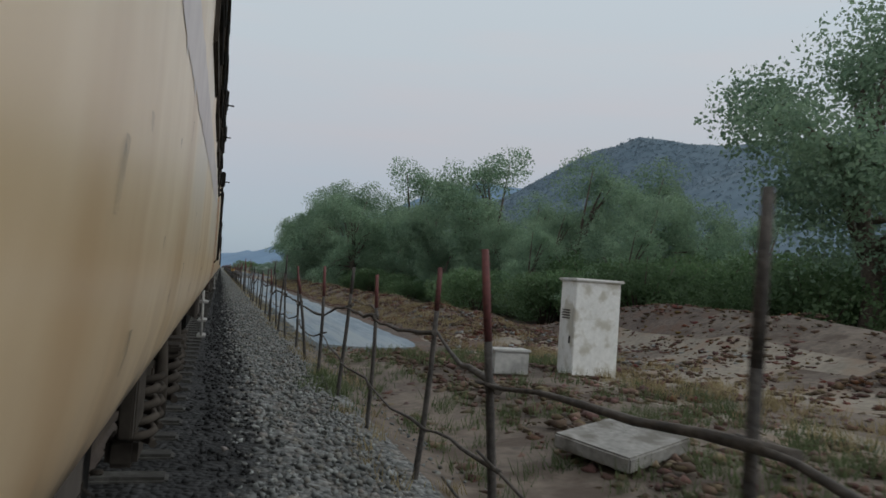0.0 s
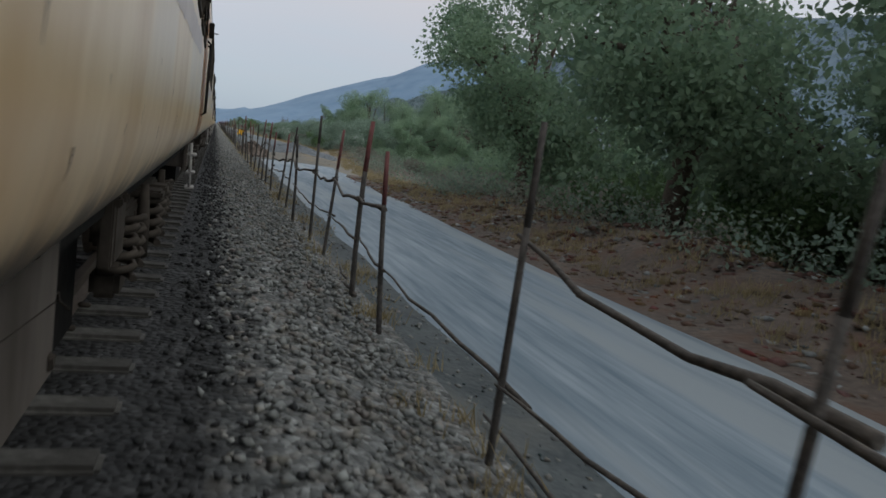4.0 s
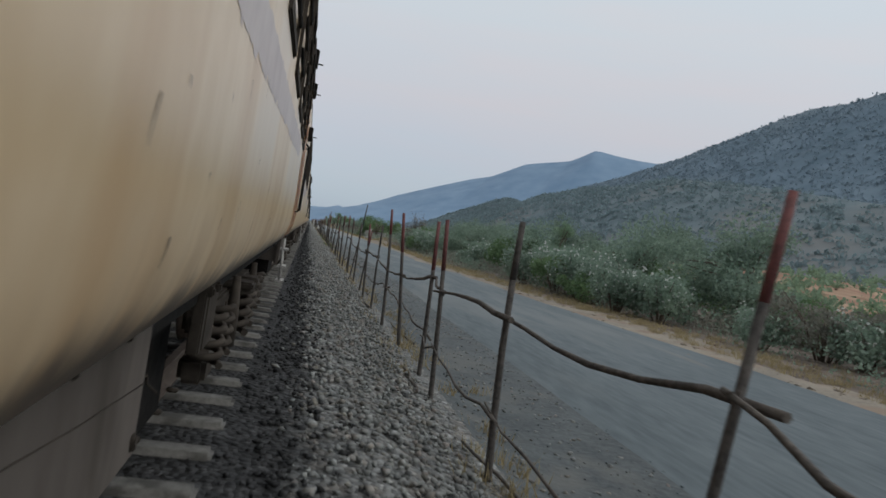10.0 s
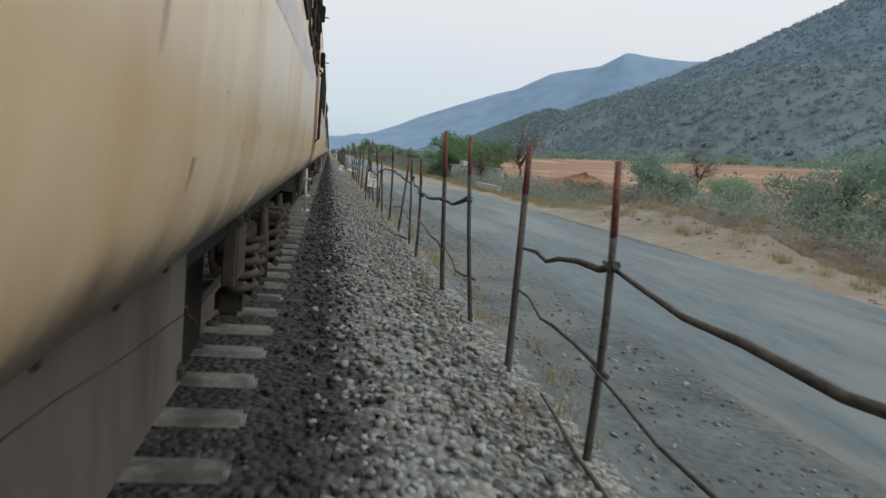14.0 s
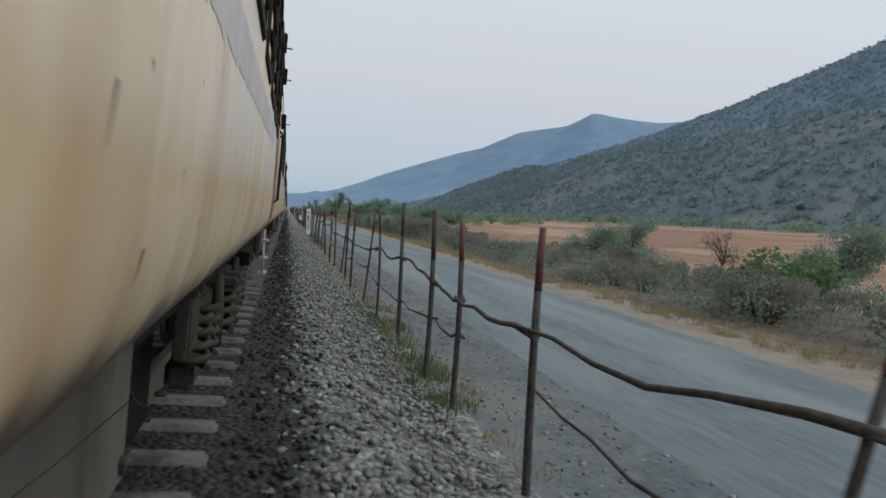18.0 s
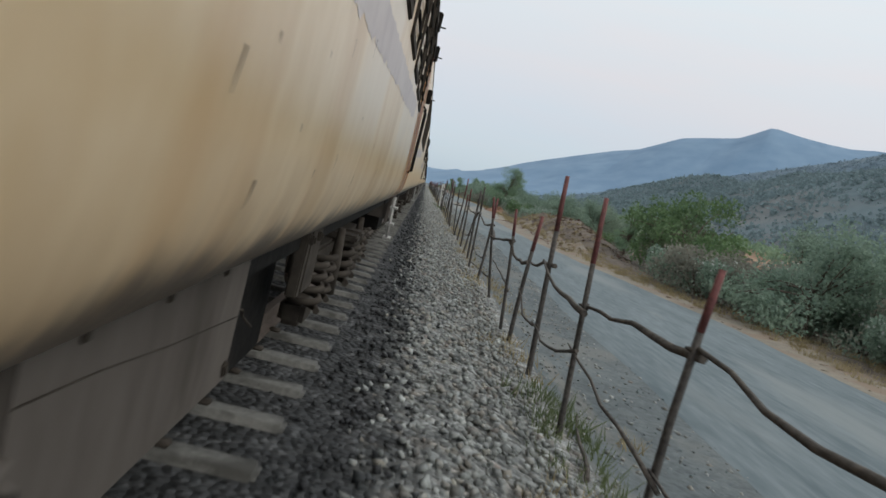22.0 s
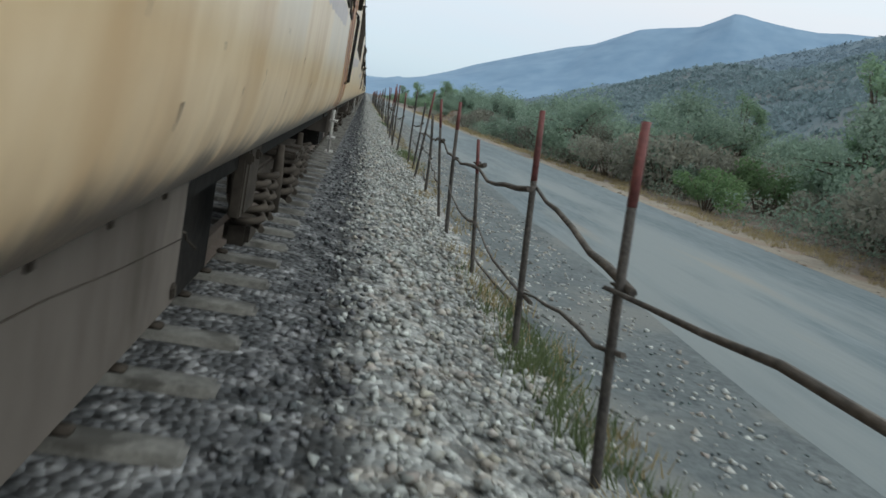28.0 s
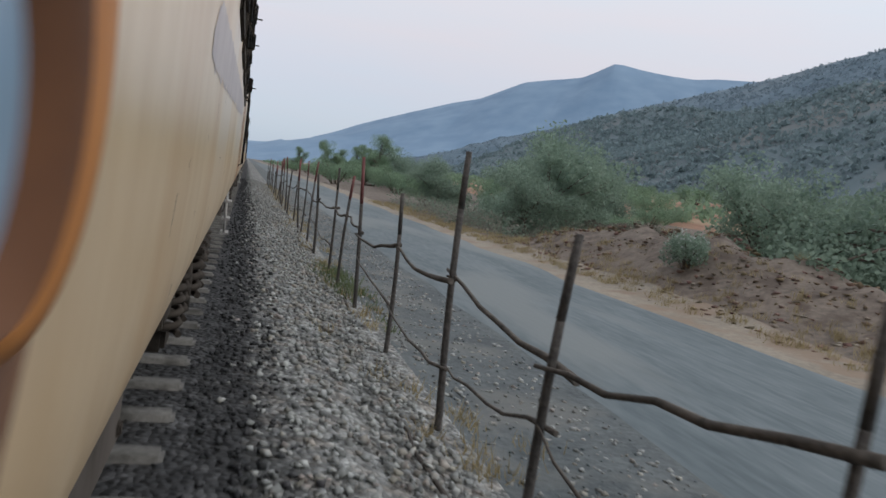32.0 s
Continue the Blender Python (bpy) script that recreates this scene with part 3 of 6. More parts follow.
gv = np.array([(x, y, ground_height(x, y)) for y in GY for x in GX])
nx = len(GX)
gi = (np.arange(len(GY) - 1)[:, None] * nx + np.arange(nx - 1)[None]).ravel()
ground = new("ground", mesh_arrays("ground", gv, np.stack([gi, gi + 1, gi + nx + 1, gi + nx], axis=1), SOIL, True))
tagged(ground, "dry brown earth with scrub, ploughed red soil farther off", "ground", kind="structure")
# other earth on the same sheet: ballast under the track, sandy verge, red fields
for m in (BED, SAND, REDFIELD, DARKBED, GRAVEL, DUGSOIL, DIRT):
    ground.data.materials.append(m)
kinds = []
for j in range(len(GY) - 1):
    for i in range(nx - 1):
        x, y = (GX[i] + GX[i + 1]) / 2, (GY[j] + GY[j + 1]) / 2
        r = road_right(y)
        k = 0
        wild = y < 19
        track_sand = y < 24 and 7.6 < x < 14.5 and noise.noise((x / 3, y / 4, 6)) > -0.25
        # dark all the way under the coach: its shade is painted into the bed
        if abs(x) < 1.8:
            k = 4
        elif x < -3.6:
            k = 0
        elif abs(x) < 3.6:
            k = 1
        elif 3.6 <= x < road_left(y) + 0.3:
            k = 5 if y > 19 else 0
        elif track_sand:
            k = 2
        elif wild and x > 3.6:
            k = 0
        elif x < r - 0.9:
            k = 5
        elif y < 134 and x < 22:
            k = 6
        elif x < r + 1.6 + 1.2 * noise.noise((0, y / 9, 2)):
            k = 2 if y > 150 else 7
        elif x > 25 and 405 < y < 640:
            k = 3
        elif x > 60:
            k = 3
        kinds.append(k)
ground.data.polygons.foreach_set("material_index", np.array(kinds, dtype=np.int32))


def road_strip(name, y0, y1, mat, label, step=2.0, lift=0.02):
    ys = np.arange(y0, y1 + step, step)
    v, w = [], 12
    for y in ys:
        a, b = road_left(y) + 0.22 * wobble(1, y, 3.0), road_right(y) + 0.45 * wobble(9, y, 4.0)
        for k in range(w + 1):
            u = k / w
            v.append((a + (b - a) * u, y, -0.61 + lift - 0.25 * (1 - smooth(0, 5, y - y0)) - 0.25 * (1 - smooth(0, 5, y1 - y)) + 0.05 * math.sin(math.pi * u) - (0.07 if k in (0, w) else 0)))
    n = w + 1
    i = (np.arange(len(ys) - 1)[:, None] * n + np.arange(w)[None]).ravel()
    ob = new(name, mesh_arrays(name, np.array(v), np.stack([i, i + 1, i + n + 1, i + n], axis=1), mat, True))
    return tagged(ob, label, "road", kind="structure")


road_strip("road_1", 17, 146, PALEROAD, "pale blue-grey concrete village road beside the railway fence")
road_strip("road_2", 152, 1120, ASPHALT, "dusty grey asphalt road beside the railway fence")

# ---- hills ----


def ridge(name, crest, width, mat, label, rows=26, cols=120, rough=10.0, scrub=0, growth=None):
    """A long hill: its crest given as (x, y, height), its flanks falling away on both sides."""
    cx, cy, ch = (np.array(a, dtype=float) for a in zip(*crest))
    s = np.linspace(0, len(crest) - 1, cols)
    idx = np.arange(len(crest))
    px, py, ph = (np.interp(s, idx, a) for a in (cx, cy, ch))
    ease = np.array((1, 2, 3, 2, 1)) / 9
    px, py, ph = (np.convolve(np.pad(a, 2, mode='edge'), ease, 'valid') for a in (px, py, ph))
    broad = np.convolve(np.pad(ph, 20, mode='edge'), np.ones(41) / 41, 'valid')
    side = 12
    tx, ty = (np.convolve(np.pad(np.gradient(a), side, mode='edge'), np.ones(2 * side + 1) / (2 * side + 1), 'valid') for a in (px, py))
    ln = np.hypot(tx, ty)
    nx_, ny_ = -ty / ln, tx / ln
    v = []
    for k in range(rows + 1):
        u = -1 + 2 * k / rows
        for i in range(cols):
            x, y = px[i] + nx_[i] * u * width, py[i] + ny_[i] * u * width
            fall = (1 - abs(u)) ** 1.12
            gully = noise.fractal((x / 160, y / 160, 1.0), 1.0, 2.0, 5) * rough * (0.06 + 1.8 * fall * (1 - fall) * 2)
            far = min(1.0, abs(u) * 2.2)
            v.append((x, y, (ph[i] * (1 - far) + broad[i] * far) * fall + gully - 8 * (1 - fall)))
    v = np.array(v)
    i = (np.arange(rows)[:, None] * cols + np.arange(cols - 1)[None]).ravel()
    f = np.stack([i, i + 1, i + cols + 1, i + cols], axis=1)
    ob = tagged(new(name, mesh_arrays(name, v, f, mat, True)), label, "hill", kind="structure")
    if scrub:
        # only on the flank that faces the railway
        facing = np.nonzero(v[f[:, 0], 0] < np.repeat(px[None, :-1], rows, axis=0).ravel() + 12)[0]
        pick = rng.choice(facing, scrub)
        a, b = rng.uniform(0, 1, (2, scrub, 1))
        q = v[f[pick, 0]] * (1 - a) * (1 - b) + v[f[pick, 1]] * a * (1 - b) + v[f[pick, 2]] * a * b + v[f[pick, 3]] * (1 - a) * b
        size = rng.uniform(0.8, 1.75, scrub) ** 2
        q[:, 2] += size * 0.3
        q = np.repeat(q, 6, axis=0) + rng.normal(0, 0.5, (6 * scrub, 3)) * np.repeat(size, 6)[:, None] * (1, 1, 0.5)
        size = np.repeat(size, 6) * rng.uniform(0.6, 1.2, 6 * scrub)
        wood = new("hill_wood", blades("hill_wood", rng, q, size, size * 0.7, growth))
        tagged(wood, "scrub trees covering the hazy hillside", "trees", kind="stuff")
    return ob


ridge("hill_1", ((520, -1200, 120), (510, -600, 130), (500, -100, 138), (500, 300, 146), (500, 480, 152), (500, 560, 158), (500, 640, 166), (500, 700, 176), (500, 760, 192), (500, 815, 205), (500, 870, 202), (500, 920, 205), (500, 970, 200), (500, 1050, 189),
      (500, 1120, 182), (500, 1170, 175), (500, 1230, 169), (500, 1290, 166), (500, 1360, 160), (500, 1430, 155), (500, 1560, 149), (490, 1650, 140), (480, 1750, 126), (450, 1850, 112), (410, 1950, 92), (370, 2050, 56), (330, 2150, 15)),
      320, HAZED_FAR_SCRUB, "long scrub-covered hill, evening haze painted into its colour", 44, 420, 15, 26000, HAZY_SCRUB)
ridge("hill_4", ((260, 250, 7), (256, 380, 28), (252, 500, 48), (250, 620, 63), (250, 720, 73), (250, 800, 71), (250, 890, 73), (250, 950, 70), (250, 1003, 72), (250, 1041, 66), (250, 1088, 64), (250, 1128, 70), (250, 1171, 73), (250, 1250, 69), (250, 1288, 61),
      (248, 1335, 52), (244, 1400, 35), (240, 1480, 11)), 150, HAZED_NEAR_SCRUB, "lower scrub-covered spur in front of the long hill", 30, 300, 9, 20000, SCRUB)
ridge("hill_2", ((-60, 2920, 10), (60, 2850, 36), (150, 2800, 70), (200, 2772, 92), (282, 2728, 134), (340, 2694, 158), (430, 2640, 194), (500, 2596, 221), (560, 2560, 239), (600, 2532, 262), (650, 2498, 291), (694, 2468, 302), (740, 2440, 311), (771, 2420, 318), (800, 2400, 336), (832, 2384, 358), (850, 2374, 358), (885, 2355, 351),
      (920, 2335, 346), (956, 2312, 342), (1000, 2292, 341), (1050, 2270, 349), (1100, 2250, 352), (1300, 2150, 366), (1600, 2000, 395)), 620, HAZED_FARTHEST, "farthest ridge with a rounded peak, coloured haze blue", 30, 260, 12)
ridge("hill_3", ((-900, 3700, 30), (-300, 3650, 44), (60, 3480, 66), (115, 3440, 84), (170, 3440, 70), (300, 3450, 30)), 500, HAZED_FARTHEST, "low hills at the end of the valley, coloured haze blue", 12, 60, 5)

# ---- track ----
track = thing("railway_track", "broad-gauge track with steel rails on concrete sleepers in ballast", "track", kind="structure")
RAIL = ((-0.075, -0.172), (0.075, -0.172), (0.075, -0.155), (0.012, -0.13), (0.010, -0.05), (0.034, -0.035), (0.036, -0.004), (0.03, 0.0), (-0.03, 0.0), (-0.036, -0.004), (-0.034, -0.035), (-0.010, -0.05), (-0.012, -0.13), (-0.075, -0.155))
for x in (0.875, -0.875):
    part("rail", extrude_profile([(x + a, b) for a, b in RAIL], -200, 1500, 1, True, False), RAILSTEEL, track)

# ---- train ----
SIDE = ((1.42, 0.995), (1.452, 1.006), (1.49, 1.03), (1.525, 1.066), (1.555, 1.112), (1.58, 1.17), (1.6, 1.25), (1.612, 1.35), (1.619, 1.48), (1.62, 1.65), (1.62, 2.1), (1.612, 2.5), (1.595, 2.9), (1.565, 3.2), (1.52, 3.38))
ROOFLINE = ((1.535, 3.375), (1.50, 3.46), (1.42, 3.58), (1.25, 3.72), (0.95, 3.86), (0.5, 3.95), (0, 3.98))
Y0, Y1 = -12.05, 10.85


def side_x(z):
    return float(np.interp(z, [b for a, b in SIDE], [a for a, b in SIDE]))


def side_strip(corners, lift=0.004):
    """A patch of paint that follows the curved side; corners: the two edges as (y, z) lists from bottom to top."""
    bm = bmesh.new()
    left, right = corners
    n = 10
    rows = []
    for k in range(n + 1):
        u = k / n * (len(left) - 1)
        i = min(int(u), len(left) - 2)
        f = u - i
        row = []
        for e in (left, right):
            y, z = e[i][0] + (e[i + 1][0] - e[i][0]) * f, e[i][1] + (e[i + 1][1] - e[i][1]) * f
            row.append(bm.verts.new((side_x(z) + lift, y, z)))
        rows.append(row)
    for a, b in zip(rows, rows[1:]):
        bm.faces.new((a[0], a[1], b[1], b[0])).smooth = True
    return bm


def coil(at, r, height, turns_, wire):
    pts = [(at[0] + r * math.cos(a), at[1] + r * math.sin(a), at[2] + height * a / (2 * math.pi * turns_)) for a in (2 * math.pi * turns_ * k / (turns_ * 10) for k in range(turns_ * 10 + 1))]
    return rod(pts, wire, 6)


def wheel(x, y):
    bm = bmesh.new()
    prof = ((0.0, 0.06), (0.40, 0.045), (0.455, 0.07), (0.457, -0.03), (0.485, -0.05), (0.48, -0.075), (0.40, -0.07), (0.36, -0.02), (0.0, -0.05))
    n = 28
    rings = [[bm.verts.new((x + b, y + r * math.cos(t), 0.457 + r * math.sin(t))) for t in (2 * math.pi * k / n for k in range(n))] for r, b in prof[1:-1]]
    for a, b in zip(rings, rings[1:]):
        for k in range(n):
            bm.faces.new((a[k], a[(k + 1) % n], b[(k + 1) % n], b[k])).smooth = True
    bm.faces.new(rings[0])
    bm.faces.new(rings[-1][::-1])
    bmesh.ops.recalc_face_normals(bm, faces=bm.faces)
    return bm


def bogie(coach, y, full=True):
    side = bmesh.new()
    for x in (1.26, -1.26):
        box((0.12, 3.3, 0.16), (x, y, 0.66), 0.02, bm=side)
        for s in (-1, 1):
            box((0.14, 0.5, 0.14), (x, y + s * 0.3, 0.56), 0.02, (12 * s, 0, 0), bm=side)
            box((0.16, 0.36, 0.16), (x + (0.03 if x > 0 else -0.03), y + s * 1.45, 0.36), 0.03, bm=side)
    box((2.3, 0.4, 0.2), (0, y, 0.62), 0.03, bm=side)
    b = part("bogie_frame", side, DUSTY, coach, "dust-covered steel bogie frame")
    for s in (-1, 1):
        if not full:
            for d in (-0.22, 0.22):
                part("coil_spring", coil((1.36, y + s * 1.45 + d, 0.42), 0.085, 0.3, 4, 0.022), DUSTY, b, "dusty coil spring")
            continue
        part("wheel", wheel(0.84, y + s * 1.45), RAILSTEEL, b)
        for d in (-0.22, 0.22):
            part("coil_spring", coil((1.36, y + s * 1.45 + d, 0.42), 0.085, 0.3, 4, 0.022), DUSTY, b, "dusty coil spring")
        part("coil_spring", coil((1.36, y + s * 0.24, 0.40), 0.11, 0.34, 4, 0.028), DUSTY, b, "dusty coil spring")
        part("spring_cap", box((0.26, 0.28, 0.06), (1.36, y + s * 0.24, 0.77), 0.015), DUSTY, b)
        part("damper", rod(((1.40, y + s * 0.75, 0.38), (1.40, y + s * 0.78, 0.62), (1.40, y + s * 0.80, 0.88)), (0.045, 0.045, 0.025), 8), DUSTY, b)
    return b


def barred_window(coach, y, bars=4, z0=2.17, z1=2.86, w=0.78):
    fr = bmesh.new()
    for yy in (y - w / 2, y + w / 2):
        box((0.05, 0.06, z1 - z0 + 0.12), (1.608, yy, (z0 + z1) / 2), 0.008, bm=fr)
    for zz in (z0 - 0.03, z1 + 0.03):
        box((0.05, w + 0.06, 0.06), (1.61, y, zz), 0.008, bm=fr)
    win = part("window", fr, DUSTY, coach, "barred window in a dusty steel frame")
    part("pane", box((0.012, w - 0.05, z1 - z0 - 0.04), (1.592, y, (z0 + z1) / 2)), BLACKED, win, "dark unlit opening")
    for k in range(bars):
        part("bar", rod(((1.634, y - w / 2, z0 + 0.09 + 0.17 * k), (1.634, y + w / 2, z0 + 0.09 + 0.17 * k)), 0.011, 6), BLACKED, win)
    return win


HALF = 11.55


def worn_band(y0, y1, z_start, z_end, tall):
    """A rising stripe of faded paint whose edges have flaked away."""
    bm = bmesh.new()
    rows, n, rise = [], 70, z_end - z_start
    for k in range(n + 1):
        u = (k / n) ** 1.6
        y = y0 + (y1 - y0) * u
        flake = 0.030 * noise.noise((k * 0.9, 0.5, 2.0)) + 0.014 * noise.noise((k * 2.7, 4.5, 2.0))
        flake2 = 0.018 * noise.noise((k * 1.3, 9.5, 2.0))
        low, high = z_start + rise * u + flake, z_start + rise * u + tall * min(1.0, 0.35 + k / 14) + flake2
        rows.append([bm.verts.new((side_x(z) + 0.0012, y, z)) for z in (low, (low + high) / 2, high)])
    for a, b in zip(rows, rows[1:]):
        for c in range(2):
            bm.faces.new((a[c], b[c], b[c + 1], a[c + 1])).smooth = True
    return bm


def build_coach(detail):
    coach = thing("passenger_coach", "cream railway coach with rust-streaked paint and barred windows", "railway coach", group="train")
    steps = 46
    shell = extrude_profile(SIDE, Y0, Y1, steps)
    left = extrude_profile([(-a, b) for a, b in SIDE], Y0, Y1, 1)
    for y in (Y0, Y1):
        f = [shell.verts.new((a, y, b)) for a, b in SIDE] + [shell.verts.new((-a, y, b)) for a, b in reversed(SIDE)]
        shell.faces.new(f)
    join(shell, left)
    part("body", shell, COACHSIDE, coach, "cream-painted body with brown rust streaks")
    part("roof", extrude_profile(list(ROOFLINE) + [(-a, b) for a, b in reversed(ROOFLINE[:-1])], Y0, Y1, 1), ROOF, coach, "grey steel roof")
    part("gutter", box((0.03, Y1 - Y0, 0.03), (1.535, (Y0 + Y1) / 2, 3.37)), DUSTY, coach)
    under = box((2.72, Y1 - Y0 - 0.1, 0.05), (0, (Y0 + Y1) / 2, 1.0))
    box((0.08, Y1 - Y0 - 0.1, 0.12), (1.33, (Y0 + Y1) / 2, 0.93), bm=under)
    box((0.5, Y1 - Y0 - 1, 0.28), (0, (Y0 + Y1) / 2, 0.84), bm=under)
    part("underframe", under, BLACKED, coach, "near-black steel underframe")
    part("gangway", box((1.6, 0.3, 2.2), (0, Y1 + 0.08, 2.2), 0.05), BLACKED, coach, "black rubber gangway bellows")
    bogie_at = (6.0, -5.55)
    if not detail:
        for y in bogie_at:
            part("bogie_frame", box((2.6, 3.3, 0.4), (0, y, 0.55), 0.05), DUSTY, coach)
        return coach
    bogie(coach, bogie_at[0])
    bogie(coach, bogie_at[1], False)
    for y in (3.2, 4.42, 5.64, 6.86, 8.08):
        barred_window(coach, y)
        barred_window(coach, y - HALF, 0)
    # painted bands
    part("painted_band", worn_band(1.36, 7.3, 1.735, 1.93, 0.16), LAVENDER, coach, "faded lavender stripe with worn edges")
    part("painted_band", worn_band(1.36 - HALF, 7.3 - HALF, 1.735, 1.93, 0.16), LAVENDER, coach, "faded lavender stripe with worn edges")
    for y, w, m in ((8.25, 0.16, ORANGE), (8.75, 0.28, STRIPE), (9.3, 0.12, ORANGE), (9.62, 0.22, STRIPE), (9.98, 0.12, ORANGE)):
        edge = ((0.75, 1.03), (0.7, 1.2), (0.55, 1.45), (0.25, 1.9), (0.02, 2.25), (0.0, 3.0))
        part("end_stripe", side_strip(([(y + a, b) for a, b in edge], [(y + w + a, b) for a, b in edge]), 0.005), m, coach)
    # fittings on the side
    for y, z in ((7.8, 3.02), (9.9, 3.05), (10.6, 2.55)):
        lamp = part("lamp_bracket", box((0.07, 0.12, 0.2), (side_x(z) + 0.03, y, z), 0.012), BLACKED, coach)
        part("rod", rod(((side_x(z), y + 0.1, z - 0.02), (side_x(z) + 0.12, y + 0.12, z - 0.02)), 0.008, 6), BLACKED, lamp)
    for y in (9.9, 10.5):
        part("grab_rail", rod(((1.60, y, 1.4), (1.66, y, 1.45), (1.66, y, 2.3), (1.60, y, 2.35)), 0.015, 8), BLACKED, coach)
    # scratches and chips in the paint
    for y, z, h, w, lean in ((0.92, 1.44, 0.07, 0.006, 10), (1.22, 1.255, 0.055, 0.008, 12), (1.10, 1.52, 0.02, 0.006, 4), (1.48, 1.40, 0.018, 0.006, 9), (1.6, 1.58, 0.016, 0.006, 0), (1.85, 1.30, 0.03, 0.006, 12), (2.2, 1.34, 0.06, 0.006, 10),
                            (2.6, 1.52, 0.02, 0.008, 0), (2.9, 1.28, 0.05, 0.008, 14), (3.4, 1.45, 0.03, 0.008, 8), (4.1, 1.33, 0.05, 0.01, 12), (1.95, 1.66, 0.05, 0.005, 6), (2.45, 1.75, 0.07, 0.006, 7)):
        t = math.tan(radians(lean)) * h
        part("paint_scratch", side_strip((((y - t / 2, z - h / 2), (y + t / 2 - w * 0.3, z + h / 2)), ((y + w * 0.4 - t / 2, z - h / 2), (y + t / 2 + w, z + h / 2))), 0.002), SCRATCH, coach)
    part("sill_lip", rod(((1.428, Y0, 0.992), (1.428, Y1, 0.992)), 0.006, 6), LIP, coach, "dusty rolled lip of the body")
    # equipment below the floor
    body = box((0.55, 1.36, 0.44), (1.145, 1.58, 0.78), 0.012)
    gear = part("equipment_box", body, BOXGREY, coach, "dusty grey-brown equipment box")
    part("seam", rod(((1.422, 0.92, 0.905), (1.422, 1.2, 0.885), (1.422, 1.6, 0.84), (1.422, 2.25, 0.785)), 0.002, 5), DUSTY, gear)
    for y, z in ((1.02, 0.60), (2.2, 0.62)):
        part("drain_lug", box((0.02, 0.035, 0.05), (1.425, y, z), 0.006, (20, 0, 0)), DUSTY, gear)
    for y in (1.1, 1.5, 1.95):
        part("bolt", box((0.014, 0.022, 0.022), (1.424, y, 0.972), 0.004), DUSTY, gear)
    post = part("hanger", box((0.05, 0.045, 0.5), (1.39, 0.845, 0.76), 0.008), BOXGREY, coach, "steel hanger post")
    part("hanger_strip", box((0.04, 0.02, 0.5), (1.38, 0.885, 0.76), 0.004), DUSTY, coach)
    part("tie", rod(((1.425, 0.80, 0.80), (1.43, 0.84, 0.825), (1.432, 0.87, 0.81), (1.43, 0.90, 0.835)), 0.013, 6), BOXGREY, post, "knotted rag tie")
    part("tie_end", rod(((1.43, 0.87, 0.815), (1.435, 0.91, 0.79), (1.43, 0.945, 0.765)), 0.011, 6), BOXGREY, post)
    part("equipment_box", box((0.55, 1.36, 0.44), (1.145, 1.58 - HALF, 0.78), 0.012), BOXGREY, coach, "dusty grey-brown equipment box")
    # added block that blackens the opening between box and bogie as shade
    part("inner_tank", box((1.9, 1.65, 0.76), (0.25, 3.2, 0.575), 0.03), BLACKED, coach, "added black block standing in for the unlit gap")
    for y, w in ((3.58, 0.07), (3.84, 0.36)):
        plate = part("bracket_plate", box((0.06, w, 0.36), (1.38, y, 0.80), 0.008), DUSTY, coach, "dusty steel bracket")
        part("bolt", box((0.04, 0.05, 0.05), (1.42, y, 0.93), 0.01), DUSTY, plate)
    part("bracket_plate", box((0.06, 0.5, 0.36), (1.38, 3.86 - HALF, 0.80), 0.008), DUSTY, coach, "dusty steel bracket")
    part("hanger", box((0.05, 0.045, 0.5), (1.39, 0.845 - HALF, 0.76), 0.008), BOXGREY, coach, "steel hanger post")
    # the same added shade block, half a coach back
    part("inner_tank", box((1.9, 1.65, 0.76), (0.25, 3.2 - HALF, 0.575), 0.03), BLACKED, coach, "added black block standing in for the unlit gap")
    part("cable", rod(((1.36, 2.30, 0.80), (1.40, 2.40, 0.77), (1.38, 2.52, 0.72), (1.41, 2.56, 0.68)), 0.005, 5), DUSTY, coach)
    # footsteps by the end doors
    for y in (-11.78,):
        ladder = part("footstep", rod(((1.5, y - 0.2, 1.0), (1.52, y - 0.2, 0.35)), 0.018, 6), PALESTEEL, coach, "pale steel footstep")
        part("stile", rod(((1.5, y + 0.2, 1.0), (1.52, y + 0.2, 0.35)), 0.018, 6), PALESTEEL, ladder)
        for z in (0.84, 0.58, 0.36):
            part("tread", box((0.12, 0.44, 0.03), (1.52, y, z), 0.006), PALESTEEL, ladder)
    return coach


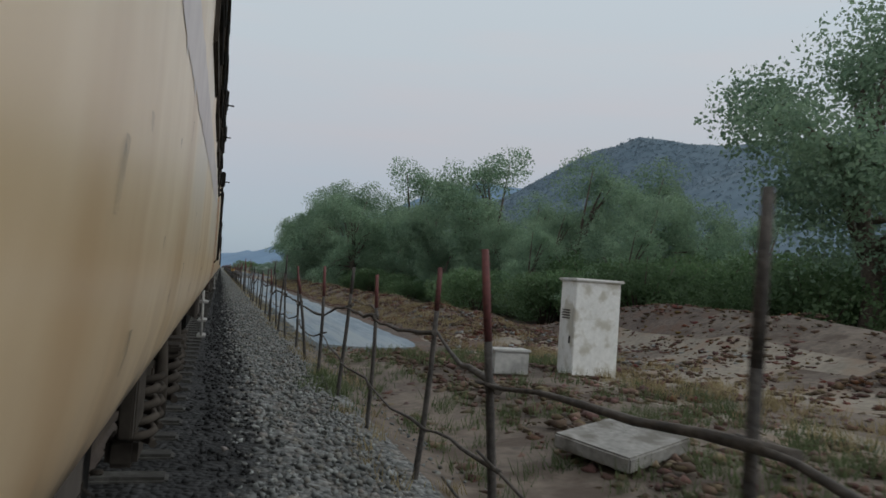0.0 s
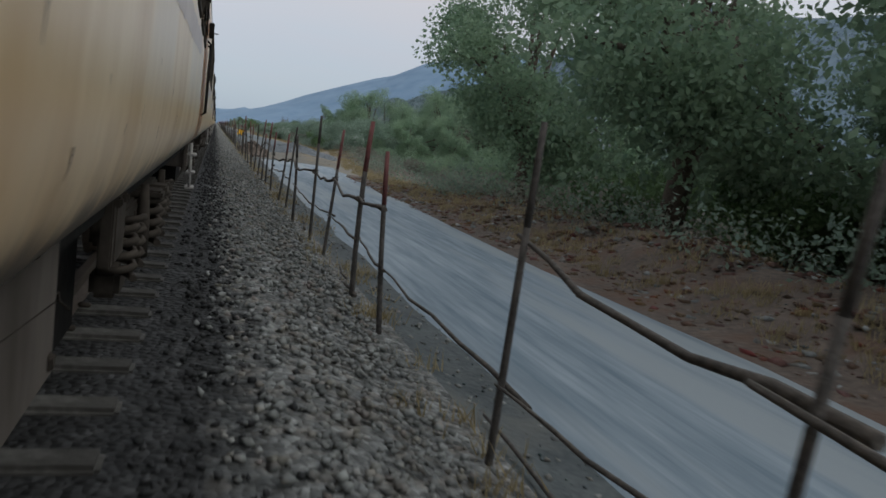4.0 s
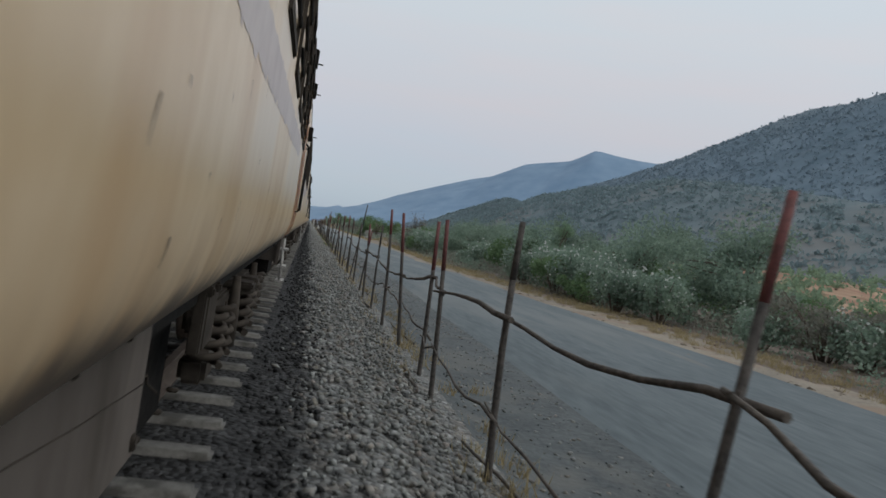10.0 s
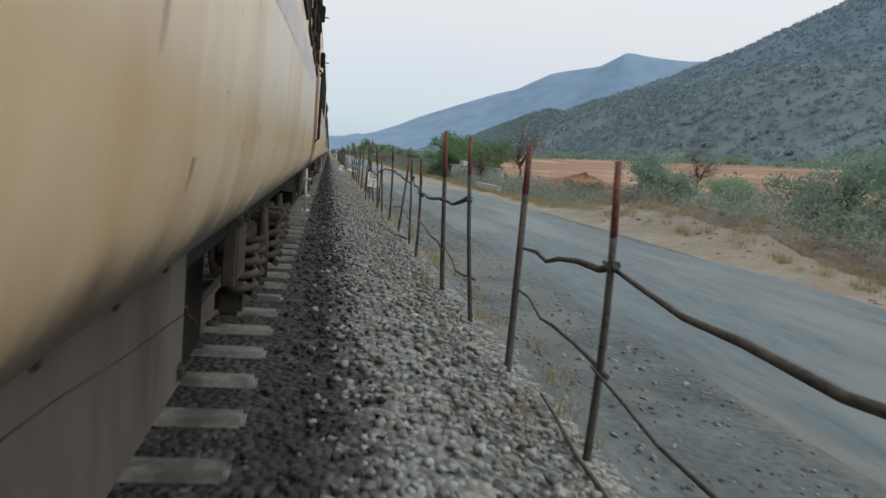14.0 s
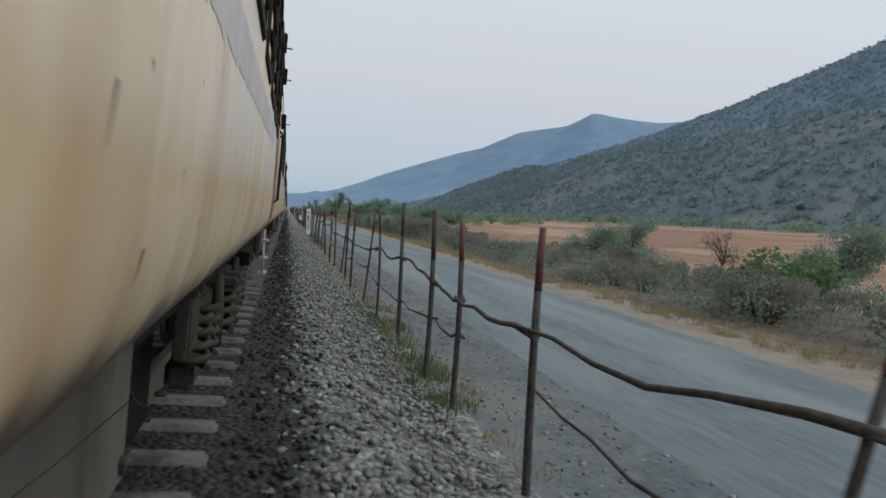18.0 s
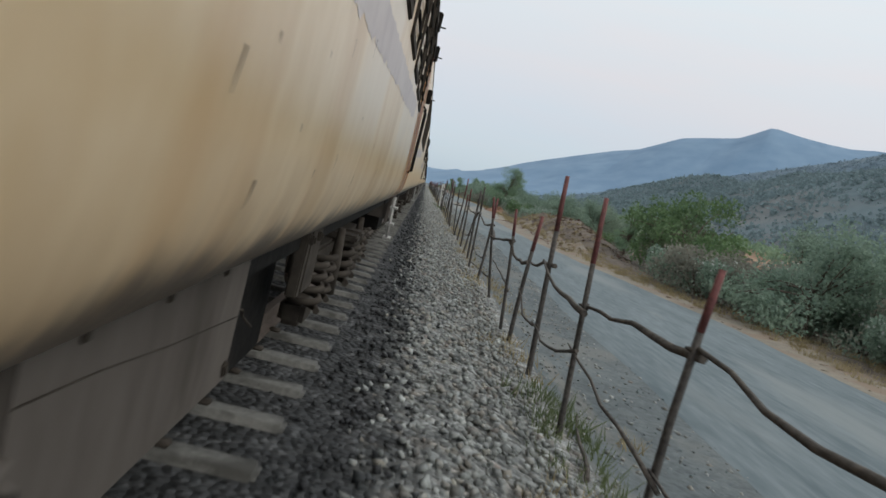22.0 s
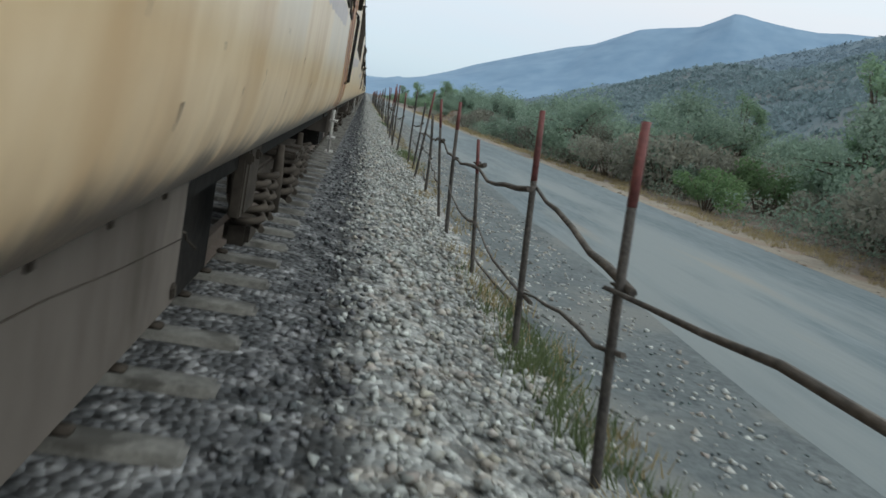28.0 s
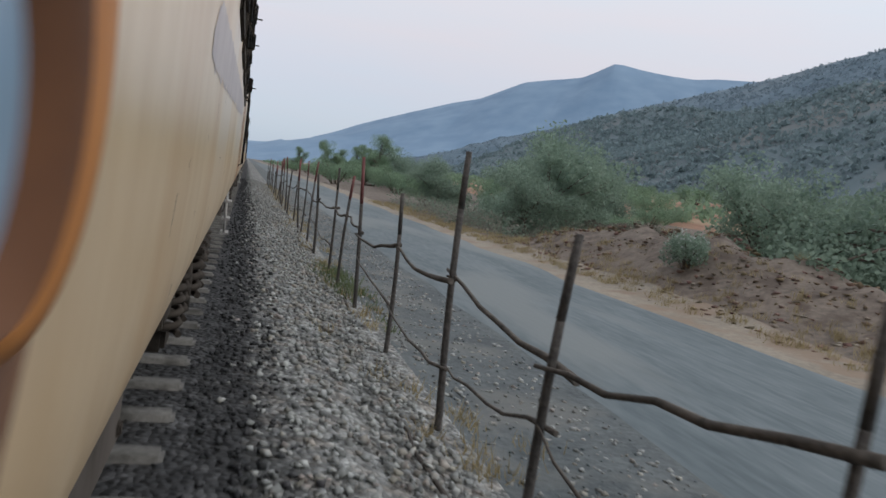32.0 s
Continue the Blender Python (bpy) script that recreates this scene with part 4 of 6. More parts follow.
def door_window(coach):
    """A rounded window rim and the riveted post below it, on one coach door."""
    n = 40

    def oval(bm, cy, cz, ry, rz, x):
        return [bm.verts.new((x, cy + ry * math.cos(a), cz + rz * math.sin(a))) for a in (2 * math.pi * k / n for k in range(n))]

    ring_bm = bmesh.new()
    loops = [oval(ring_bm, *e) for e in ((0.02, 1.561, 0.097, 0.088, 1.644), (0.005, 1.554, 0.088, 0.082, 1.643), (-0.015, 1.547, 0.078, 0.075, 1.63))]
    for p, q in zip(loops, loops[1:]):
        for k in range(n):
            ring_bm.faces.new((p[k], p[(k + 1) % n], q[(k + 1) % n], q[k])).smooth = True
    hatch = part("door_window", ring_bm, BROWN, coach, "rounded brown window rim with a worn orange edge")
    edge_bm = bmesh.new()
    loops = [oval(edge_bm, *e) for e in ((0.068, 1.582, 0.148, 0.13, 1.622), (0.065, 1.581, 0.144, 0.126, 1.637), (0.042, 1.572, 0.118, 0.104, 1.643), (0.02, 1.561, 0.097, 0.088, 1.644))]
    for p, q in zip(loops, loops[1:]):
        for k in range(n):
            edge_bm.faces.new((p[k], p[(k + 1) % n], q[(k + 1) % n], q[k])).smooth = True
    part("worn_edge", edge_bm, ORANGE, hatch, "worn orange edge of the rim")
    pane = bmesh.new()
    pane.faces.new(oval(pane, -0.015, 1.547, 0.08, 0.077, 1.631))
    part("pane", pane, GLASSBLUE, hatch, "blue-grey pane")
    post = part("door_post", side_strip((((0.02, 1.03), (0.0, 1.25), (0.0, 1.37), (0.02, 1.48)), ((0.085, 1.03), (0.10, 1.25), (0.118, 1.37), (0.15, 1.48))), 0.007), RUST, coach, "rusty brown riveted door post")
    for k in range(3):
        part("rivet", box((0.006, 0.014, 0.014), (side_x(1.16 + 0.12 * k) + 0.009, 0.06, 1.16 + 0.12 * k), 0.002), RUST, post)


PITCH = 23.1
first = build_coach(True)
for k in [-1] + list(range(1, 35)):
    coach = copy_thing(first, pose(0, PITCH * k, 0))
    if k == 32:
        door_window(coach)
plain = build_coach(False)
plain.matrix_basis = pose(0, PITCH * -2, 0)
for k in [-3] + list(range(35, 46)):
    copy_thing(plain, pose(0, PITCH * k, 0))

# ---- fence ----


def fence_section(*posts):
    """Posts as (y, top, lean) along the fence line, with how far off it they stand; tied together with crooked branches."""
    fence = thing("fence", "rough fence of dark posts with red-painted tops and tied branches", "fence", (3.52, posts[0][0], -0.42), "fences along the railway")
    base = posts[0][0]
    tops = []
    for y, top, lean, *off in posts:
        r = random.Random(int(y * 10))
        h = top + 0.42
        dx, dy = math.tan(radians(lean)) * h, r.uniform(-0.05, 0.05) * h
        x0 = r.uniform(-0.06, 0.06) + sum(off)
        bend = r.uniform(-0.03, 0.03)
        at = lambda u, x0=x0, dx=dx, bend=bend, y=y, dy=dy, h=h: (x0 + dx * u + bend * math.sin(3 * u), y - base + dy * u, h * u)
        w = r.uniform(0.023, 0.031)
        cut = r.uniform(0.68, 0.8)
        p = part("post", rod([(x0, y - base, -0.2)] + [at(u) for u in (0.0, 0.25, 0.5, cut)], [w * 1.15, w * 1.1, w, w * 0.95, w * 0.9], 6), POST, fence)
        part("painted_top", rod([at(cut), at((1 + cut) / 2), at(1.0)], [w * 0.92, w * 0.9, w * 0.8], 6), REDTOP if r.random() < 0.62 else POST, p, "faded red paint")
        tops.append((at, h, y))
    for (a, ha, ya), (b, hb, yb) in zip(tops, tops[1:]):
        if yb - ya > 5:
            continue
        r = random.Random(int(ya * 10) + 1)
        for level, chance, thick in ((1.2, 0.97, 0.023), (0.6, 0.86, 0.015)):
            if r.random() > chance:
                continue
            za, zb = (level + 0.14 * math.sin(e * 37.7 + level * 5) for e in (ya, yb))
            pa, pb = Vector(a(min(za / ha, 0.95))), Vector(b(min(zb / hb, 0.95)))
            side = Vector((0.03 * r.choice((-1, 1)), 0, 0))
            sag = r.uniform(-0.03, 0.12)
            pts, rad = [], []
            over = r.uniform(0.05, 0.35)
            for k in range(7):
                u = -over / 3 + (1 + over * 0.6) * k / 6
                q = pa.lerp(pb, u) + side + Vector((r.uniform(-0.02, 0.02), 0, r.uniform(-0.03, 0.03) - sag * math.sin(math.pi * min(max(u, 0), 1))))
                pts.append(q)
                rad.append(thick * (1.15 - 0.55 * k / 6) * r.uniform(0.9, 1.1))
            part("branch_rail", rod(pts, rad, 6), BRANCH, fence)
            if level > 1 and r.random() < 0.5:
                part("tie", rod([pa + Vector((0.035, -0.02, -0.02)), pa + Vector((-0.04, 0, 0.01)), pa + Vector((0.04, 0.03, 0.02))], 0.013, 5), BRANCH, fence)
    # branches that came loose and lie along the foot of the fence
    y = base + 1.0
    r = random.Random(int(base) + 5)
    while y < posts[-1][0] - 2:
        if not 374 < y < 392:
            x, turn, length = r.uniform(-0.45, 0.35), r.uniform(-0.28, 0.28), r.uniform(1.4, 3.2)
            pts = []
            for k in range(7):
                u = k / 6 - 0.5
                px, py = x + math.sin(turn) * length * u + r.uniform(-0.04, 0.04), y + math.cos(turn) * length * u
                pts.append((px, py - base, ground_height(3.52 + px, py) + 0.42 + 0.045 + 0.10 * max(0.0, u) * r.random()))
            part("fallen_branch", rod(pts, [0.02 * (1.1 - 0.08 * k) for k in range(7)], 6), BRANCH, fence, "bare branch lying on the ground")
        y += r.uniform(3.0, 7.5)
    return fence


fence_section((-6, 1.6, 0), (-3.8, 1.7, 3), (-2.2, 1.6, -2), (0.5, 1.8, -4), (2.4, 1.8, 1), (4.6, 1.6, -5), (6.7, 1.5, 2), (8.9, 1.4, -1), (11.2, 1.5, 3), (13.3, 1.5, -1), (15.5, 1.3, -9), (17.8, 1.5, -3), (20.1, 1.8, -3), (22.1, 1.3, 2), (23.6, 1.3, -5), (25.8, 1.4, -3), (28.2, 1.7, 3), (30.1, 1.4, 0), (32.6, 1.2, 0), (35, 1.3, 2), (37.4, 1.2, -1), (40.3, 1.5, -2), (42.5, 1.1, 2), (45, 1.7, -2), (47.2, 1.9, -2), (50, 1.5, -1), (52.9, 1.6, -3), (55.6, 1.6, 1), (57.2, 2.1, 0), (59.4, 2.0, 0))
fence_section((62.4, 1.5, -4), (65.2, 1.8, -1), (67.1, 1.7, 1), (68.9, 1.5, -3), (71.4, 1.5, -5), (73.9, 1.7, -4), (75.9, 1.8, 2), (78.5, 1.4, 2), (80.8, 1.3, -5), (83.3, 1.5, 1), (84.7, 1.8, 0), (87.3, 1.8, 2), (89.2, 1.4, -2), (91.5, 1.4, 2), (94, 1.5, 3), (96.2, 1.6, 0), (99, 1.3, -4), (100.6, 1.6, 0), (103.5, 1.5, 3), (105, 1.7, -1), (107.3, 1.3, -3), (110.1, 1.5, 2), (111.8, 1.3, 3), (114.8, 1.3, 0), (116.9, 1.6, 1), (118.9, 1.2, 0), (121.3, 1.7, 3), (123.8, 1.5, 0), (126.2, 1.6, -6), (127.3, 1.5, -2))
fence_section((129.8, 1.2, -8), (133.2, 1.9, -5), (135.2, 1.9, -5), (138.2, 1.5, -2), (139.9, 1.7, -3), (142.6, 1.4, 1), (145, 1.4, 1), (147.8, 1.5, -3), (149.7, 1.5, -4), (152.4, 1.3, -6), (155, 1.6, -6), (157.5, 1.8, -4), (159.4, 1.5, -5), (162.4, 1.5, 2), (164.4, 1.7, -2), (166.1, 1.4, 1), (168.1, 1.2, 0), (170.6, 1.7, 2), (173.5, 1.7, -2), (175.6, 1.7, -3), (177, 1.8, -1), (180.2, 1.6, 2), (182.6, 1.8, -5), (185.4, 1.5, -1), (187.8, 1.9, 10), (190, 1.8, 5), (191.9, 1.9, -1), (193.6, 1.8, -7), (195.1, 1.6, -9), (196.5, 1.8, -7))
fence_section((198.4, 1.5, -3), (200.7, 2.0, -7), (202.9, 1.8, 3), (206.2, 1.7, 2), (208.6, 1.4, 2), (210.8, 1.6, 1), (213, 1.6, -4), (215.4, 1.6, -5), (217.1, 1.7, 4), (220.1, 1.9, -5), (222.2, 1.7, -4), (223.7, 1.8, 3), (225.7, 1.9, -5), (227.6, 1.8, 0), (229.9, 1.7, -1), (231.6, 1.7, -1), (233.7, 1.8, 6), (236.4, 1.6, -2), (239, 1.6, -4), (240.4, 1.6, -2), (242.6, 1.7, -7), (244.8, 1.8, -4), (247.5, 1.5, -1), (250, 1.5, -3), (252.1, 1.3, 3), (254.6, 1.5, -1), (256.8, 2.2, 5), (259, 1.7, -2), (260.4, 1.6, 0), (262.2, 1.8, 0))
fence_section((264.3, 1.8, -3), (266.6, 1.8, -1), (269.6, 1.3, -5), (271.9, 1.8, 0), (274.2, 1.7, 1), (276.5, 1.8, 2), (279.5, 1.9, 3), (281.4, 1.7, 0), (283.3, 1.6, 0), (285.7, 2.2, -4), (287.1, 1.7, -9), (288.6, 1.9, -2), (290.7, 2.0, -4), (293.1, 1.9, 2), (294.8, 1.6, -6), (297, 1.3, 1), (299.3, 1.8, 3), (302.1, 1.6, 3), (304.4, 1.7, -4), (306.1, 2.0, -3), (308.5, 1.8, -3), (310.9, 1.6, -6), (313.5, 1.8, -3), (314.6, 1.7, -1), (318, 1.7, -3), (320.5, 1.7, -5), (322.2, 1.7, -3), (324.5, 1.7, -5), (327.5, 1.4, -2), (329.3, 1.5, 0))
fence_section((331.2, 1.6, -5), (333, 1.7, -4), (336.1, 1.3, -2), (338.2, 1.3, -3), (340.5, 1.3, 4), (343.2, 1.6, -2), (345.4, 1.3, -5), (346.8, 1.6, -5), (349.6, 1.2, -7), (351.7, 1.8, -5), (354.1, 1.9, 1), (356.8, 1.7, 3), (358.7, 1.3, -1), (360.7, 1.6, 0), (363.8, 1.5, 0), (365.9, 1.6, 3), (367.8, 1.4, 1), (370.3, 1.9, -3), (372.6, 1.5, -5), (374.7, 1.5, 3), (388.6, 1.9, -14), (390.6, 1.5, 0), (392.7, 1.6, -15), (395.8, 1.6, -2), (397.8, 1.8, -6), (400.4, 1.9, -10), (402.3, 1.7, -5), (405.5, 1.5, -5), (407.9, 1.5, -1), (409.2, 1.3, 2))
fence_section((411.6, 1.8, -1), (413.5, 1.3, -3), (416.2, 1.3, 3), (418, 1.5, 14), (420.6, 1.4, -3), (422.8, 1.4, -3), (424.1, 1.5, -3), (426.5, 1.6, -3), (429, 1.5, -4), (431.3, 1.4, 2), (433.8, 1.4, -1), (436.1, 1.7, -1), (437.8, 1.7, 2), (440.3, 1.8, -4), (442.5, 1.2, -3), (444.7, 1.1, -1), (446.4, 1.4, -5), (448, 1.2, -5), (450.2, 1.5, -1), (452.5, 1.3, 0), (454.4, 1.7, -3), (456.2, 1.5, 2), (459, 1.4, 3), (460.7, 1.6, 1), (463.2, 1.7, 2), (465.3, 1.5, -1), (467.6, 1.8, 2), (469.2, 1.4, -6), (472.3, 1.1, -9), (474, 1.8, -2))
fence_section((475.8, 1.4, -6), (477.9, 1.6, -4), (479.3, 1.5, -9), (481.2, 1.3, 1), (483.5, 1.7, 2), (485.8, 1.4, 2), (487.6, 1.8, 0), (489.5, 1.5, 1), (491.3, 1.4, -1), (493.8, 1.9, -2), (494.8, 0.9, 8), (497.1, 1.7, 1), (499.2, 1.6, 3), (501.6, 1.3, -2), (503.2, 1.4, -4), (505.7, 1.3, 1), (508.1, 1.9, 2), (509.4, 1.8, -2), (511.9, 1.3, 1), (514.1, 1.6, -4), (516, 1.8, -4), (517.6, 1.3, 0), (518.4, 1.3, -7), (521.6, 1.4, -12), (524, 1.4, -1), (526.2, 1.6, -3), (528.3, 1.5, -3), (530, 1.4, 3), (532.2, 1.5, -4), (534.8, 1.3, -1))
fence_section((537, 1.9, 0), (538.9, 1.4, -6), (542.1, 1.5, -6), (544.2, 1.6, -4), (546.7, 1.9, -6), (549.2, 1.8, -3), (550.9, 1.4, 2), (553.6, 1.9, 0), (556.3, 1.4, -1), (558.2, 1.5, -2), (560, 1.2, -5), (561.8, 1.9, -1), (563.7, 1.7, 1), (565.7, 1.6, -3), (567.6, 1.7, 3), (570, 1.9, 3), (572.5, 1.5, 3), (574.4, 1.8, -1), (576.9, 1.4, -2), (579.4, 1.6, 1), (581, 1.7, 0), (583.2, 1.7, -4), (586.1, 1.6, 2), (587.8, 1.8, 2), (590.6, 1.4, 3), (592, 1.7, -5), (595, 1.9, 1), (597.1, 1.4, -4), (598.8, 1.8, 2), (601.6, 1.4, 1))
fence_section((603.5, 1.4, 0), (606.2, 1.7, 1), (607.9, 1.7, 0), (610.4, 1.8, 1), (612.9, 1.5, -5), (614.8, 1.6, -3), (616.9, 1.4, -5), (618.9, 1.4, 2), (621.8, 1.6, 0), (623.2, 1.6, 1), (625.7, 1.6, -2), (628.1, 1.6, -5), (630.2, 1.1, -3), (632.2, 1.4, 1), (634.4, 1.3, -5), (636.8, 1.5, -6), (638.7, 1.4, 0), (641.6, 1.8, 2), (643.1, 1.5, -1), (646, 1.8, -2), (647.5, 1.8, 0), (650.1, 1.5, -6), (652.2, 1.5, -6), (654.9, 1.1, -9), (657.3, 1.5, -5), (658.9, 1.5, -10), (662.1, 1.2, -6), (664.6, 1.7, 2), (667, 1.4, 0), (668.8, 1.7, -3))
fence_section((671.9, 1.6, -2, -0.2), (674.1, 1.85, -3, -0.25), (676, 1.9, -5, -0.25), (678, 1.8, -3, -0.25), (680.2, 1.6, -2, -0.2), (682, 1.8, -8, -0.2), (683.4, 1.6, 1, -0.1), (685.2, 1.5, 2), (686.9, 1.8, 1), (689.3, 1.3, 3), (692, 1.9, -4), (694, 1.8, -4), (696.5, 1.4, -5), (698.6, 1.5, -4), (701, 1.9, -5), (702.6, 1.9, -4), (705.7, 1.8, -7), (708.3, 1.3, -2), (710.3, 1.6, -5), (712, 1.8, 2), (714.5, 1.3, -5), (717.9, 1.5, 2), (720.3, 1.65, 1), (722.8, 1.55, 2), (724.6, 1.9, 4), (726.3, 2.0, 4), (728.1, 1.6, 0), (730.2, 1.6, 1), (732.5, 1.4, -5), (735.1, 1.5, 2), (737.3, 1.9, 3))
fence_section((738.8, 1.5, -4), (740.7, 1.4, 1), (742.6, 1.4, 1), (744.5, 1.85, -2), (747, 1.4, -2), (749.6, 1.8, -4), (751.4, 1.5, 1), (753, 1.6, -2), (755.9, 1.4, -4), (758.3, 1.7, 1), (761, 1.7, -1), (762.4, 1.7, -5), (765.2, 1.8, 0), (767.6, 1.3, 0), (769.4, 1.8, -5), (772.1, 1.7, -3), (774.1, 1.6, -5), (776.5, 1.7, -1), (778.2, 1.8, 3), (780.4, 1.3, -3), (782.7, 1.6, 0), (785.1, 1.3, 3), (787.1, 1.4, -3), (790.1, 1.6, -1), (792.4, 1.7, -2), (794.3, 1.4, -2), (796.3, 1.3, -3), (799, 1.4, 3))


# ---- things beside the line ----


def letters(text, size, at, parent, mat=LETTER, yaw=0.0, extrude=0.004):
    cu = bpy.data.curves.new("lettering", "FONT")
    cu.body, cu.size, cu.extrude, cu.align_x, cu.align_y, cu.offset = text, size, extrude, "CENTER", "CENTER", 0.006
    cu.materials.append(mat)
    ob = new("lettering", cu)
    ob.parent = parent
    ob.matrix_basis = pose(*at, 90, 0, yaw)
    return ob


def kilometre_post(x, y, z, low, lean):
    t = thing("kilometre_post", "white-painted concrete kilometre post with black numerals", "marker post", (x, y, z), "kilometre posts")
    t.matrix_basis = pose(x, y, z, 0, lean, 0)
    part("slab", box((0.27, 0.09, 2.2), (0, 0, 0.8), 0.012), WHITEWASH, t)
    for k, c in enumerate("187"):
        letters(c, 0.32, (0, -0.048, 1.62 - 0.31 * k), t)
    part("rule", box((0.18, 0.006, 0.028), (0, -0.048, 0.78)), LETTER, t)
    letters(low, 0.32, (0, -0.048, 0.58), t)
    return t


kilometre_post(3.36, 466.2, -0.46, "2", -4)
kilometre_post(3.55, 567.8, -0.4, "1", -5)


def gradient_board(x, y, z, text):
    t = thing("gradient_board", "white gradient board with black numerals in a dark frame", "sign", (x, y, z), "gradient boards")
    part("board", box((0.44, 0.03, 0.52), (0, 0, 0.82), 0.008), WHITEWASH, t)
    part("board_frame", rod(((-0.24, 0, -0.3), (-0.24, 0, 1.10), (0.24, 0, 1.10), (0.24, 0, -0.3)), 0.02, 6), BLACKED, t)
    letters(text, 0.22, (0, -0.02, 0.94), t)
    part("arrow", join(box((0.02, 0.006, 0.2), (0, -0.019, 0.70)), box((0.09, 0.006, 0.03), (0, -0.019, 0.62), 0)), LETTER, t, "black down arrow")
    return t


gradient_board(3.40, 500.3, -0.4, "150")
gradient_board(3.45, 349.3, -0.4, "125")

s = thing("yellow_sign", "plain yellow metal sign plate on a dark post", "sign", (4.5, 178.0, -0.55))
part("plate", box((0.72, 0.02, 0.55), (0.05, 0, 1.15), 0.006), YELLOW, s)
part("post", box((0.06, 0.05, 1.5), (0.05, -0.04, 0.45), 0.008), BLACKED, s)


def cabinet(x, y, z):
    t = thing("signal_cabinet", "tall pale grey signalling cabinet with soil heaped against it", "cabinet", (x, y, z))
    part("body", box((0.95, 0.62, 2.05), (0, 0, 0.9), 0.015), WHITEWASH, t)
    part("lid", box((1.05, 0.72, 0.06), (0, 0, 1.94), 0.02), WHITEWASH, t, "overhanging lid")
    door = part("door", box((0.012, 0.5, 1.3), (-0.481, 0, 0.75), 0.004), WHITEWASH, t)
    part("handle", box((0.03, 0.03, 0.14), (-0.495, -0.18, 0.8), 0.006), BLACKED, door)
    for k in range(4):
        part("louvre", box((0.02, 0.3, 0.02), (-0.492, 0.02, 1.2 + 0.05 * k), 0.004, (0, 25, 0)), DUSTY, door)
    return t


cabinet(8.6, 12.9, -0.34)
t = thing("cable_box", "small grey cable junction box on the dirt", "box", (7.0, 13.0, -0.2))
part("body", box((0.7, 0.4, 0.42), (0, 0, 0.16), 0.02), CONCRETE, t)
part("lid", box((0.76, 0.46, 0.05), (0, 0, 0.39), 0.015), CONCRETE, t)
t = thing("concrete_slab", "broken concrete slab lying on rubble", "slab", (5.6, 7.6, -0.2))
t.matrix_basis = pose(5.95, 7.15, -0.2, 4, -5, 25)
part("slab", box((1.15, 0.95, 0.16), (0, 0, 0), 0.02), OLDCONCRETE, t)


def heap(name, at, rx, ry, tall, mat, label, category, lumps, lump, seed):
    """A heap of earth or gravel with loose lumps on it."""
    r = np.random.default_rng(seed)
    n, m = 40, 16
    v = [(0, 0, tall)]
    for j in range(1, m + 1):
        u = max(j - 1, 0.02) / (m - 1)
        for k in range(n):
            a = 2 * math.pi * k / n
            w = 1 + 0.16 * noise.noise((math.cos(a) * 2, math.sin(a) * 2, seed))
            z = tall * (1 - u) ** 0.85 * (1 + 0.25 * noise.noise((u * 4 + math.cos(a) * 2, math.sin(a) * 3, seed + 1)))
            v.append((rx * u * w * math.cos(a), ry * u * w * math.sin(a), z - 0.12 * u))
    f = []
    for j in range(m - 1):
        for k in range(n):
            f.append((1 + j * n + k, 1 + (j + 1) * n + k, 1 + (j + 1) * n + (k + 1) % n, 1 + j * n + (k + 1) % n))
    v = np.array(v)
    t = thing(name, label, category, at)
    body = new("mound", mesh_arrays(name, v, np.array(f), mat, True))
    body.parent = t
    pick = r.integers(1, len(v), lumps)
    lumpy = new("rubble", stones("rubble", r, v[pick] + r.normal(0, 0.1, (lumps, 3)) * (1, 1, 0.1), r.uniform(0.2, 1.0, lumps) ** 3 * lump, mat))
    lumpy.parent = t
    tagged(lumpy, kind="stuff")
    return t


heap("soil_heap", (4.6, 148.8, -0.6), 1.6, 4.9, 0.85, SOIL, "long low heap of dug brown earth by the fence", "heap", 3200, 0.125, 1)
heap("dirt_spread", (8.2, 149.2, -0.64), 4.9, 7.0, 0.55, DIRT, "low spread of compacted grey dirt across the road", "heap", 300, 0.07, 2)
heap("gravel_heap", (8.6, 159.0, -0.62), 5.2, 3.2, 1.05, BLUEGRAVEL, "heap of dark blue crushed gravel on the road", "heap", 5000, 0.06, 3)
heap("rubble_heap", (13.6, 120.0, -0.6), 2.2, 9.0, 0.7, DUGSOIL, "long heap of earth and stones", "heap", 900, 0.2, 4)
heap("earth_bank", (24.5, 386.0, -0.3), 5.5, 3.0, 1.5, REDFIELD, "low bank of reddish earth beyond the road", "heap", 700, 0.12, 6)
heap("brick_heap", (14.4, 626.0, -0.6), 2.4, 5.0, 0.9, REDFIELD, "heap of broken red bricks among bushes", "heap", 1500, 0.14, 5)

# a felled trunk along the foot of the dug bank
t = thing("fallen_log", "long bare grey-brown log lying on the dug bank", "log")
run = []
for k in range(13):
    u = k / 12
    x, y = 8.6 + 1.7 * u + 0.22 * math.sin(5 * u), 32.2 + 14.5 * u
    run.append((x, y, ground_height(x, y) + 0.1 + 0.06 * math.sin(9 * u)))
part("trunk", rod(run, [0.09 - 0.0035 * k for k in range(13)], 10), BARK, t)
x, y, z = run[9]
part("stub", rod(((x, y, z), (x + 0.2, y + 0.35, z + 0.28), (x + 0.25, y + 0.8, z + 0.5)), (0.045, 0.035, 0.02), 7), BARK, t)

